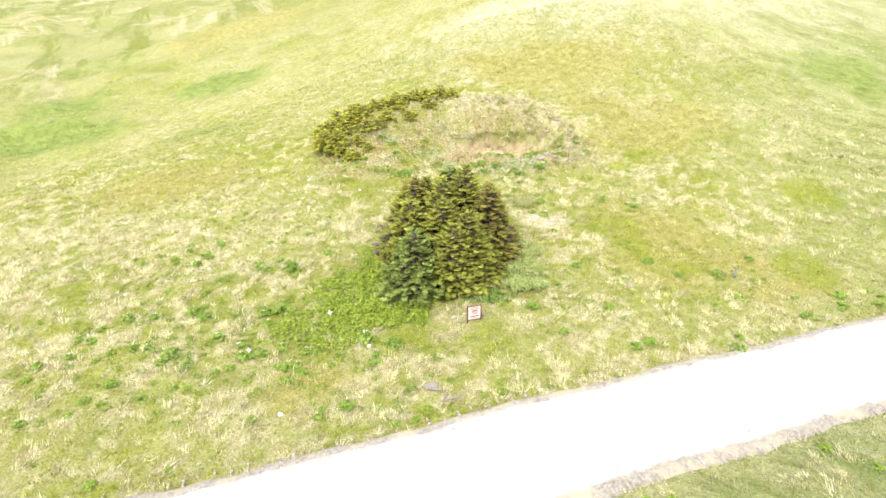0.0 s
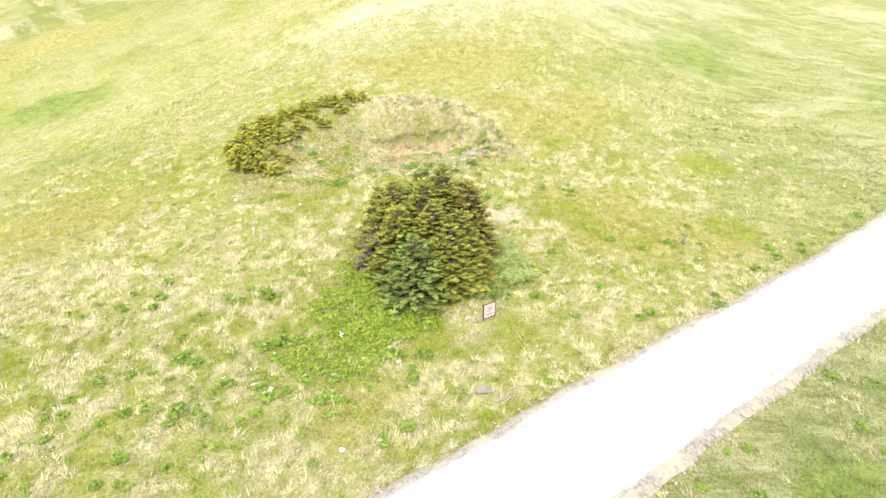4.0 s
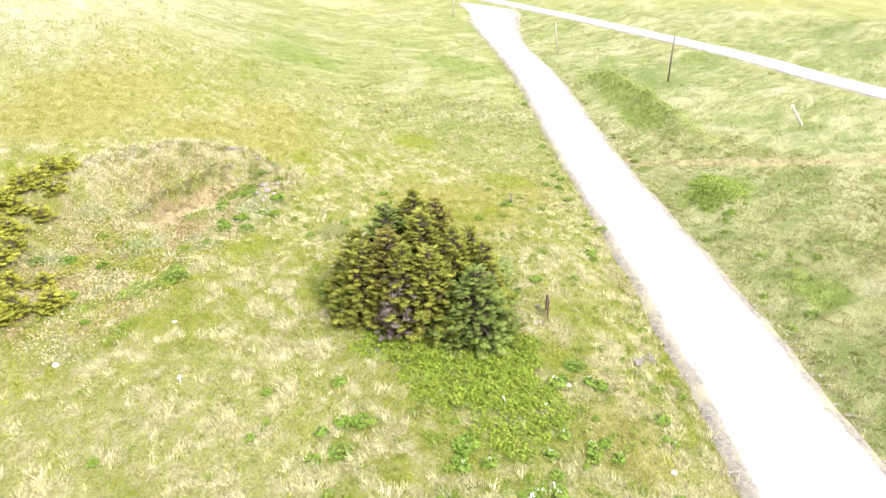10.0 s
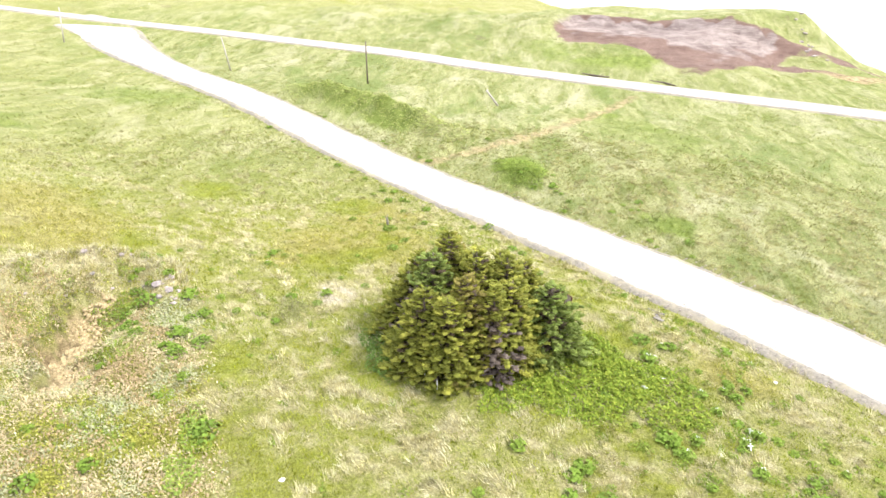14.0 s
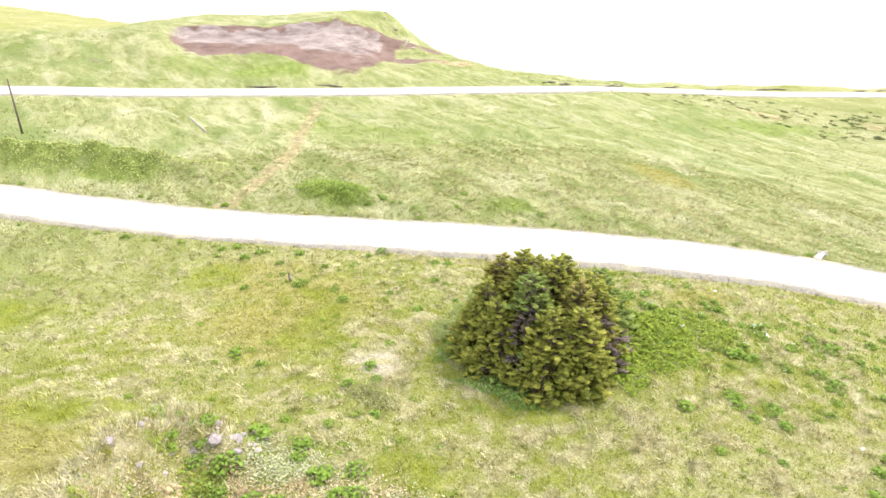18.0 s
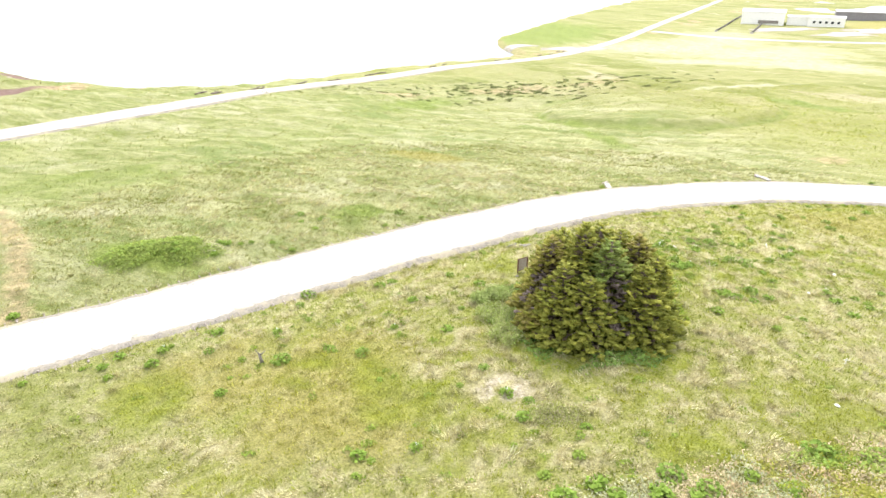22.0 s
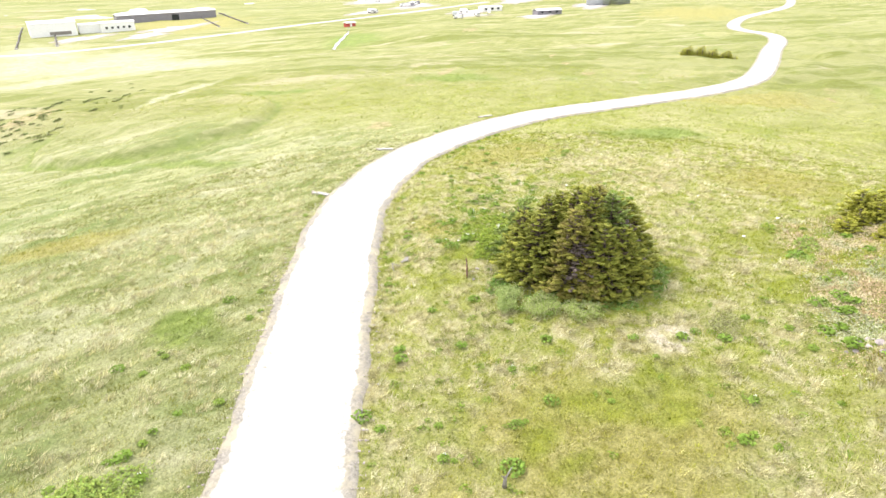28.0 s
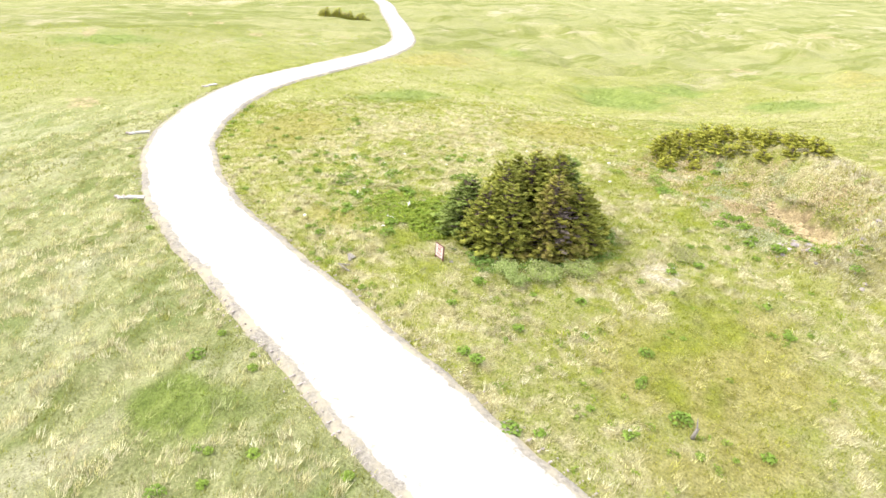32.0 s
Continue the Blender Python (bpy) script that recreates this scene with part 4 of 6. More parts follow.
STEMGREEN = plain("stem_green", (0.16, 0.22, 0.06), 0.8)
KINDS = [leafy_plant(200, 0.55, 0.45, 0.20, (0.215, 0.325, 0.05)), leafy_plant(201, 0.4, 0.35, 0.16, (0.245, 0.35, 0.055)),
         leafy_plant(202, 0.75, 0.5, 0.20, (0.195, 0.30, 0.048)), leafy_plant(203, 0.5, 0.5, 0.20, (0.23, 0.335, 0.055), flower=True)]
rng = np.random.default_rng(210)
spots = [(5.1, 17.6, 0), (6.8, 16.8, 0), (7.3, 15.9, 0), (9.3, 14.8, 1), (9.3, 16.8, 0), (9, 19.2, 2), (2.8, 17.6, 2), (5, 17.1, 0), (3.8, 16.2, 2),
         (0.5, 17.3, 1), (0.4, 6.4, 1), (-5.1, -9.5, 3), (-9.2, 1.7, 1), (-11.5, -0.7, 0), (-11.4, 4.9, 1), (-12.8, -9.9, 3), (-11.2, -6.1, 0),
         (-4.5, 17, 1), (-4.0, 16.4, 2), (6.5, 20.2, 2), (7.2, 21.0, 2), (5.6, 19.8, 2), (8.3, 20.4, 2)]
for cx, cy, sx, sy, n in ((-15, -8, 8, 5, 40), (-6, -13, 6, 3, 16), (-24, -14, 8, 5, 18), (10, -6, 8, 4, 14), (12, 9, 9, 6, 14), (-20, 2, 7, 6, 16),
                          (20, -2, 12, 4, 14), (-2, 20, 9, 4, 14), (28, -20, 5, 2, 12), (-34, -12, 9, 6, 16), (13, 20, 3, 4, 12), (24, -22, 20, 3, 12)):
    for _ in range(n):
        spots.append((rng.normal(cx, sx * 0.6), rng.normal(cy, sy * 0.6), int(rng.choice([0, 1, 1, 2, 0, 3]))))
lane = road_line(MAIN_ROAD, 1.0)
lane = lane[np.hypot(lane[:, 0], lane[:, 1]) < 62]
for k in rng.integers(2, len(lane) - 2, 46):
    t = lane[k + 1, :2] - lane[k - 1, :2]
    t /= np.hypot(*t)
    off = (4.4 + abs(rng.normal(0, 0.5))) * (1 if rng.uniform() < 0.25 else -1)
    spots.append((float(lane[k, 0] - t[1] * off), float(lane[k, 1] + t[0] * off), int(rng.choice([0, 1, 1]))))
spots = [s for s in spots if off_road(np.array([s[0]]), np.array([s[1]]), 0.3)[0] and (s[0] / 4.6) ** 2 + (s[1] / 6) ** 2 > 1]
placed = set()
for i, (x, y, k) in enumerate(spots):
    m = pose(x, y, height_at(x, y) - 0.02, 0, 0, rng.uniform(0, 360)) @ Matrix.Scale(rng.uniform(0.45, 0.85) * (1.35 if i < 23 else 1.0), 4)
    if k not in placed:
        ob = KINDS[k]
        ob.matrix_basis = m
        placed.add(k)
    else:
        ob = copy_thing(KINDS[k], m)
        ob.scale = m.to_scale()
    tagged(ob, ("broad-leaved green plant with white flower heads, in the grass" if k == 3 else "clump of broad green leaves standing in the grass"),
           "plant", "broad-leaved plants in the meadow")


def thicket(name, label, areas, count, colours, size, tall, seed):
    """Ground covered by many small upright leaves."""
    rng = np.random.default_rng(seed)
    vs, fs, cs = [], [], []
    for cx, cy, rx, ry in areas:
        n = int(count * rx * ry)
        a, r = rng.uniform(0, 2 * math.pi, n), np.sqrt(rng.uniform(0, 1, n))
        r = r * (0.85 + 0.15 * np.sin(3 * a + cx) + 0.1 * np.sin(7 * a)) * (1 + np.abs(rng.normal(0, 0.10, n)))
        x, y = cx + rx * r * np.cos(a), cy + ry * r * np.sin(a)
        lump = 0.6 + 0.5 * waves(x, y, 0.8, seed)
        z = height(x, y) + tall * lump * (1 - 0.55 * r ** 3) * rng.uniform(0.35, 1.0, n)
        s = size * rng.uniform(0.6, 1.3, n)
        t = rng.uniform(0, 2 * math.pi, n)
        tip = rng.normal(0.25, 0.45, n)
        ux, uy = np.cos(t), np.sin(t)
        p0 = np.stack([x, y, z], -1)
        along = np.stack([ux * np.cos(tip), uy * np.cos(tip), np.sin(tip)], -1) * s[:, None]
        across = np.stack([-uy, ux, rng.normal(0, 0.4, n)], -1) * s[:, None] * 0.42
        b = len(vs) and sum(len(q) for q in vs)
        vs.append(np.stack([p0 - along * 0.5, p0 + across, p0 + along * 0.6, p0 - across], 1).reshape(-1, 3))
        fs.append(np.arange(n)[:, None] * 4 + np.array([[0, 1, 2, 3]]) + b)
        c = np.array(colours)[rng.integers(0, len(colours), n)] * rng.uniform(0.75, 1.3, (n, 1))
        cs.append(np.repeat(c, 4, 0))
    ob = link_mesh(name, np.concatenate(vs), np.concatenate(fs), LEAF, tint=np.clip(np.concatenate(cs), 0, 0.9))
    return tagged(ob, label, "undergrowth", kind="stuff")


thicket("bramble_patch", "dense bright green leafy undergrowth beside the trees", [(-6.0, -5.0, 3.2, 4.4), (-5.4, 0.0, 1.7, 2.6), (-3.6, -6.6, 2.6, 2.0)],
        900, [(0.215, 0.31, 0.038), (0.285, 0.375, 0.045), (0.36, 0.42, 0.06), (0.25, 0.345, 0.045)], 0.13, 0.5, 220)
rng = np.random.default_rng(240)
herbs = []
for cx, cy, sx, sy, n in ((-15, -8, 11, 6, 150), (8, 12, 14, 7, 60), (18, -4, 16, 5, 70), (-26, 4, 10, 12, 60), (0, 34, 24, 6, 30), (5, -14, 18, 2, 60)):
    herbs += [(float(rng.normal(cx, sx * 0.6)), float(rng.normal(cy, sy * 0.6)), float(rng.uniform(0.18, 0.5)), float(rng.uniform(0.15, 0.4))) for _ in range(n)]
herbs = [h for h in herbs if off_road(np.array([h[0]]), np.array([h[1]]), 0.4)[0] and (h[0] / 4.9) ** 2 + (h[1] / 6.3) ** 2 > 1]
thicket("meadow_herbs", "small green herb clumps dotted through the meadow", herbs, 330, [(0.19, 0.28, 0.035), (0.25, 0.34, 0.045), (0.22, 0.29, 0.06)], 0.11, 0.22, 241)
thicket("bramble_fringe", "bright green undergrowth thinning out into the grass", [(-7.6 + 3.1 * math.cos(2.4 * k) * (k / 26) ** 0.5, -7.8 + 2.6 * math.sin(2.4 * k) * (k / 26) ** 0.5, 0.55 + 0.3 * (k % 3), 0.5 + 0.25 * (k % 2)) for k in range(26)],
        420, [(0.20, 0.29, 0.038), (0.27, 0.36, 0.045), (0.34, 0.40, 0.06)], 0.13, 0.42, 229)
thicket("herb_patch", "rank green herbs at the foot of the trees", [(4.6, 1.2, 1.8, 4.0), (0.5, 6.2, 2.8, 1.2), (3.0, -4.6, 1.8, 1.3)],
        380, [(0.17, 0.28, 0.06), (0.22, 0.33, 0.07)], 0.15, 0.4, 221)
thicket("bank_herbs", "green herbs in the hollow of the bank", [(8.8, 21.2, 1.0, 1.7), (-3.6, 16.8, 1.8, 0.8), (-6.5, 17.6, 1.5, 0.9), (31, -19.4, 5.2, 2.8)],
        520, [(0.27, 0.38, 0.08), (0.34, 0.44, 0.10), (0.30, 0.36, 0.07)], 0.13, 0.36, 222)


def bank_cover():
    """Patches of moss, dry heath and sage over the inside of the old bank."""
    rng = np.random.default_rng(223)
    n = 130000
    x, y = rng.uniform(-14, 13, n), rng.uniform(15.5, 28.6, n)
    body, crest = bank(x, y)
    rim = smooth(0.35, 0.7, crest + 0.3 * speckle(x, y, 1.5, 91, 2))
    keep = rng.uniform(0, 1, n) < np.exp(-((x + 0.5) / 12.5) ** 6 - ((y - 22) / 5.6) ** 6) * (0.25 + 0.75 * rim) * (1 - 0.85 * cover(x, y)[:, 1])
    keep &= rng.uniform(0, 1, n) < 0.7 + 0.6 * speckle(x, y, 1.0, 95, 2)
    x, y = x[keep], y[keep]
    n = len(x)
    pal = np.array([(0.48, 0.50, 0.31), (0.40, 0.41, 0.085), (0.52, 0.41, 0.24), (0.64, 0.55, 0.36), (0.29, 0.39, 0.07)])
    vote = np.stack([speckle(x, y, 2.6, 96 + k, 3) + rng.normal(0, 0.22, n) for k in range(5)], -1) + [[0.06, 0.06, 0.16, 0.2, -0.15]]
    tint = pal[vote.argmax(1)] * rng.uniform(0.75, 1.25, (n, 1))
    s = 0.07 * rng.uniform(0.5, 1.4, n)
    t, tip = rng.uniform(0, 2 * math.pi, n), rng.normal(0.4, 0.5, n)
    p = np.stack([x, y, height(x, y) + 0.16 * rng.uniform(0.1, 1, n) * (0.6 + 0.6 * np.abs(speckle(x, y, 0.9, 97, 2)))], -1)
    along = np.stack([np.cos(t) * np.cos(tip), np.sin(t) * np.cos(tip), np.sin(tip)], -1) * s[:, None]
    across = np.stack([-np.sin(t), np.cos(t), rng.normal(0, 0.5, n)], -1) * s[:, None] * 0.5
    v = np.stack([p - along, p + across, p + along * 1.2, p - across], 1).reshape(-1, 3)
    ob = link_mesh("moss_cover", v, np.arange(n)[:, None] * 4 + [[0, 1, 2, 3]], LEAF, tint=np.clip(np.repeat(tint, 4, 0), 0, 0.9))
    tagged(ob, "patchy moss, sage and dry heath on the old bank", "undergrowth", kind="stuff")


bank_cover()
rng = np.random.default_rng(226)
k = rng.integers(0, 7, 1500)
pts = np.array(BANK)
f = rng.uniform(0, 1, 1500)
x, y = pts[k, 0] + f * (pts[k + 1, 0] - pts[k, 0]) + rng.normal(0, 1.3, 1500), pts[k, 1] + f * (pts[k + 1, 1] - pts[k, 1]) + rng.normal(0, 1.3, 1500)
ok = (x > 1) & (y - lip_line(x) > 0.3) | (x > 10.5)
x, y = x[ok], y[ok]
tint = np.where(rng.uniform(0, 1, (len(x), 1)) < 0.6, PALE, STRAW) * rng.uniform(0.6, 1.05, (len(x), 1))
tint = np.where(rng.uniform(0, 1, (len(x), 1)) < 0.2, OLIVE, tint)
tagged(tufts("bank_tussocks", x, y, rng.uniform(0.25, 0.6, len(x)), 0.04, 16, tint, 227, 0.9, 0.2, 0.3), "bleached straw tussocks on the rim of the bank", "grass", kind="stuff")
thicket("heath_lip", "dull brown heath hanging over the broken lip of the bank", [(x, float(lip_line(x)) + 0.35, 0.75, 0.26) for x in np.arange(1.2, 10.4, 0.8)],
        1300, [(0.30, 0.26, 0.15), (0.36, 0.31, 0.19), (0.30, 0.31, 0.11)], 0.08, 0.22, 224)
thicket("leafy_mounds", "small rounded mounds of green herbs on the bank", [(9.4, 20.6, 1.1, 1.2), (-4.3, 16.9, 1.3, 0.9), (-10.3, 15.4, 1.6, 0.6), (-0.8, 18.2, 0.8, 0.5), (6.2, 27.2, 0.6, 0.4), (9.2, 25.4, 0.7, 0.5), (11.6, 20.4, 0.7, 0.6), (2.2, 22.2, 0.5, 0.4)],
        900, [(0.24, 0.35, 0.055), (0.30, 0.39, 0.065), (0.34, 0.36, 0.05)], 0.09, 0.4, 228)


rng = np.random.default_rng(225)
heath = [(float(rng.normal(-42, 24)), float(rng.normal(-127, 8)), float(rng.uniform(0.4, 1.3)), float(rng.uniform(0.4, 0.9))) for _ in range(230)]
thicket("heath_patches", "dark low heath dotted over the slope by the shore road", heath, 110, [(0.12, 0.18, 0.045), (0.17, 0.23, 0.06), (0.21, 0.18, 0.09)], 0.26, 0.35, 226)
thicket("ridge_grass", "rank green tufts along the low ridge by the road", [(62 + 0.86 * k, -10 + 0.5 * k, 4.0, 4.0) for k in range(-15, 16, 3)],
        90, [(0.36, 0.44, 0.12), (0.42, 0.48, 0.16), (0.50, 0.50, 0.22)], 0.17, 0.12, 227)


def willow(x, y, r, tall, colours, label, seed):
    """A rounded shrub: forked stems and a dome of small pale leaves with gaps."""
    rng = np.random.default_rng(seed)
    root = empty("willow_shrub", x, y, height_at(x, y) - 0.05)
    bm = bmesh.new()
    tips = []
    for i in range(14):
        a = i * 2.4
        e = Vector((r * 0.75 * rng.uniform(0.3, 1) * math.cos(a), r * 0.75 * rng.uniform(0.3, 1) * math.sin(a), tall * rng.uniform(0.55, 0.95)))
        tube(bm, (0.1 * math.cos(a), 0.1 * math.sin(a), 0), e * 0.55, 0.028, 0.018, 5)
        tube(bm, e * 0.55, e, 0.018, 0.007, 5)
        tips.append(e)
    part("stems", bm, BARK, root, "bare grey stems")
    vs, fs, cs = [], [], []
    for i in range(int(2100 * r)):
        e = tips[int(rng.integers(0, len(tips)))]
        p = e + Vector(rng.normal(0, r * (0.09 + 0.12 * rng.uniform()), 3))
        p.z = max(0.08, min(p.z, tall * 1.1))
        q = Matrix.Translation(p) @ Euler(rng.uniform(0, 6.28, 3)).to_matrix().to_4x4()
        s = 0.06 * rng.uniform(0.6, 1.4)
        b = len(vs)
        vs += [tuple(q @ Vector(c)) for c in ((-s, 0, 0), (0, s * 0.5, 0), (s * 1.2, 0, 0.02), (0, -s * 0.5, 0))]
        fs.append((b, b + 1, b + 2, b + 3))
        cs += [np.array(colours[int(rng.integers(0, len(colours)))]) * rng.uniform(0.75, 1.25)] * 4
    link_mesh("crown", vs, fs, LEAF, root, tint=np.array(cs))
    return tagged(root, label, "shrub", "low shrubs by the trees")


GREY_LEAF = [(0.43, 0.51, 0.19), (0.51, 0.57, 0.25), (0.36, 0.46, 0.14)]
willow(5.2, -3.9, 1.2, 0.75, GREY_LEAF, "pale grey-green rounded shrub at the foot of the trees", 231)
willow(6.6, -3.7, 0.9, 0.55, GREY_LEAF, "small pale grey-green shrub in the grass", 232)
willow(6.0, -1.2, 1.8, 0.6, [(0.48, 0.51, 0.24), (0.40, 0.50, 0.14)], "sparse greyish shrub with bare stems", 233)
willow(6.2, 1.4, 1.6, 0.55, [(0.48, 0.50, 0.24), (0.40, 0.50, 0.14)], "sparse greyish shrub beside the spruces", 234)
willow(6.9, 10.6, 1.9, 0.3, [(0.48, 0.46, 0.26), (0.40, 0.44, 0.14)], "low dull shrub spreading in pale grass", 235)


# ---------------------------------------------------------------- spruces
def spruce_meshes(parent, tall, reach, colours, seed, pads=1.0, low=0.06, bare=None):
    """Trunk, limbs and a crown of needle pads in drooping tiers."""
    rng = np.random.default_rng(seed)
    bm = bmesh.new()
    tube(bm, (0, 0, -0.25), (0.02, 0.03, tall * 0.5), 0.028 * tall, 0.017 * tall, 9)
    tube(bm, (0.02, 0.03, tall * 0.5), (0, 0, tall * 0.98), 0.017 * tall, 0.004 * tall, 9)
    part("trunk", bm, BARK, parent, "rough grey-brown trunk", True)
    ico = bmesh.new()
    bmesh.ops.create_icosphere(ico, subdivisions=1, radius=1)
    iv = np.array([v.co[:] for v in ico.verts])
    fi = np.array([[v.index for v in f.verts] for f in ico.faces])
    ico.free()
    limb_v, limb_f = [], []
    centres, dirs, sizes, inner, withered = [], [], [], [], []
    z = tall * low
    while z < tall * 0.985:
        u = z / tall
        length = reach * (1 - u) ** 0.76 * (0.85 + 0.15 * min(1, u / 0.12)) + 0.1
        n = max(4, int((7 + 9 * (1 - u)) * rng.uniform(0.8, 1.2)))
        for i in range(n):
            a = 2 * math.pi * (i + rng.uniform(-0.45, 0.45)) / n + 2.4 * z
            l = length * rng.uniform(0.62, 1.12)
            zz = z + rng.uniform(-0.10, 0.10)
            rise = l * (rng.uniform(-0.26, 0.04) + 0.22 * u)
            d = np.array([math.cos(a), math.sin(a), 0])
            e = d * l + [0, 0, zz + rise]
            s = np.array([0, 0, zz])
            b = len(limb_v)
            w = 0.012 + 0.014 * l
            side = np.array([-d[1], d[0], 0]) * w
            limb_v += [s + side, s - side, s + [0, 0, w * 1.6], e]
            limb_f += [(b, b + 1, b + 3), (b + 1, b + 2, b + 3), (b + 2, b, b + 3)]
            off = abs((math.degrees(a) - bare + 180) % 360 - 180) if bare is not None else 180
            dry = off < 48 and 0.08 < u < 0.68 and rng.uniform() < 0.85
            steps = min(4, max(1, int(l / 0.30 * pads)))
            for j in range(steps):
                t = 1 - j * 0.30 / (l * pads + 1e-6) if steps > 1 else 1
                t = max(0.28, t - rng.uniform(0, 0.1))
                if dry and rng.uniform() < 0.45:
                    continue
                turn = rng.normal(0, 0.5)
                c_, s_ = math.cos(turn), math.sin(turn)
                p = s + (e - s) * t + rng.normal(0, 0.06, 3) + [0, 0, 0.03]
                centres.append(p)
                dirs.append([d[0] * c_ - d[1] * s_, d[0] * s_ + d[1] * c_, 0.10 + 0.25 * u])
                sizes.append((0.20 + 0.13 * rng.uniform(0, 1)) * (0.70 + 0.38 * (1 - u)) * (0.72 + 0.28 * min(1, tall / 4)))
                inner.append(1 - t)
                withered.append(dry)
        z += 0.25 * (0.85 + 0.25 * rng.uniform(0, 1)) / pads ** 0.5
    tagged(link_mesh("inner_wood", limb_v, limb_f, BARK, parent, "grey dead-looking inner wood"), kind="stuff")
    c, d, s, inn, dry = np.array(centres), np.array(dirs), np.array(sizes), np.array(inner), np.array(withered)
    d = d + rng.normal(0, 0.16, d.shape)
    d /= np.linalg.norm(d, axis=1)[:, None]
    side = np.cross(d, [0, 0, 1.0])
    side /= np.linalg.norm(side, axis=1)[:, None]
    up = np.cross(side, d)
    m = len(c)
    pal = np.array(colours)
    base = pal[rng.integers(0, len(pal), m)] * rng.uniform(0.8, 1.25, (m, 1))
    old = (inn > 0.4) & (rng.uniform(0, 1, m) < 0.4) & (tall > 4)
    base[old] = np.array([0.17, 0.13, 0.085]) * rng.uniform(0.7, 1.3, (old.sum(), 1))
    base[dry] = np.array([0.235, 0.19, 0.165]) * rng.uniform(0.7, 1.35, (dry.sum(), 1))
    # the flat heart of each spray
    bulge = 1 + 0.22 * np.sin(iv[None] @ rng.normal(0, 2.6, (m, 3, 1)) + rng.uniform(0, 6, (m, 1, 1)))
    jit = iv[None] * bulge * (1 + rng.normal(0, 0.13, (m, len(iv), 1)))
    body = c[:, None] + (jit[..., :1] * d[:, None] * 1.25 + jit[..., 1:2] * side[:, None] * 0.75 + jit[..., 2:] * up[:, None] * 0.3) * s[:, None, None]
    faces = [(fi[None] + np.arange(m)[:, None, None] * len(iv)).reshape(-1, 3)]
    verts = [body.reshape(-1, 3)]
    # hearts tinted darker than the twigs, standing in for shade inside the spray
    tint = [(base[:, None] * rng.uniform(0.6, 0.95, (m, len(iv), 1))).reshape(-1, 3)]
    # feathery needle twigs fanning out of it, forward and to both sides
    k = 28
    fan = rng.uniform(-1.75, 1.75, (m, k, 1))
    tilt = rng.normal(0.12, 0.34, (m, k, 1))
    grow = (d[:, None] * np.cos(fan) + side[:, None] * np.sin(fan)) * np.cos(tilt) + up[:, None] * np.sin(tilt)
    root_ = c[:, None] + (d[:, None] * (rng.uniform(-0.9, 0.9, (m, k, 1))) + side[:, None] * np.sin(fan) * 0.35 + up[:, None] * rng.uniform(0, 0.22, (m, k, 1))) * s[:, None, None]
    ln = s[:, None, None] * rng.uniform(0.4, 0.9, (m, k, 1)) * (1.15 - 0.35 * np.abs(np.sin(fan)))
    cr = np.cross(grow, up[:, None] + rng.normal(0, 0.45, (m, k, 3)))
    cr /= np.linalg.norm(cr, axis=2)[..., None] + 1e-6
    wd = s[:, None, None] * 0.13
    tw = np.stack([root_ - cr * wd, root_ + cr * wd, root_ + grow * ln], 2)
    faces.append(np.arange(m * k)[:, None] * 3 + [[0, 1, 2]] + len(verts[0]))
    verts.append(tw.reshape(-1, 3))
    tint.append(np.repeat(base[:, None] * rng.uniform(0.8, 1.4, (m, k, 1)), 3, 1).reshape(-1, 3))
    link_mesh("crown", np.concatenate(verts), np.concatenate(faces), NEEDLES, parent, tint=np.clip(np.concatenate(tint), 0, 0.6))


OLIVE_NEEDLE = [(0.32, 0.34, 0.06), (0.39, 0.395, 0.07), (0.26, 0.285, 0.048)]
BLUE_NEEDLE = [(0.245, 0.325, 0.075), (0.30, 0.37, 0.09), (0.21, 0.275, 0.06)]
BROWN_NEEDLE = [(0.33, 0.285, 0.08), (0.31, 0.285, 0.065), (0.33, 0.325, 0.058)]
GROVE = [(-1.9, -3.6, 4.5, 2.5, BLUE_NEEDLE, "bluish-green bushy spruce at the edge of the grove"), (1.5, -2.1, 5.2, 2.3, OLIVE_NEEDLE, ""),
         (-0.2, 0.2, 6.8, 2.5, OLIVE_NEEDLE, "tallest olive-green spruce amid the grove"), (2.9, 0.4, 6.3, 2.2, BROWN_NEEDLE, "brownish spruce with bare inner limbs"),
         (-2.2, -1.0, 5.6, 2.3, OLIVE_NEEDLE, ""), (-2.0, 1.5, 6.2, 2.3, BROWN_NEEDLE, "brownish spruce with bare inner limbs"),
         (0.3, 2.5, 6.8, 2.5, BLUE_NEEDLE, "tall bluish-green spruce among olive ones"), (-1.3, 3.6, 5.4, 2.3, OLIVE_NEEDLE, ""), (1.8, 3.4, 4.9, 2.3, OLIVE_NEEDLE, ""),
         (2.9, 2.3, 5.3, 2.1, OLIVE_NEEDLE, ""), (-0.2, -1.7, 5.9, 2.3, OLIVE_NEEDLE, ""), (1.3, 1.2, 7.35, 2.3, OLIVE_NEEDLE, ""),
         (-2.5, 2.8, 5.5, 2.0, OLIVE_NEEDLE, ""), (0.5, -3.2, 4.9, 2.1, OLIVE_NEEDLE, ""), (-2.7, 0.3, 5.6, 2.0, OLIVE_NEEDLE, ""), (3.8, 1.5, 3.2, 1.5, BROWN_NEEDLE, "low brownish spruce at the edge of the grove")]
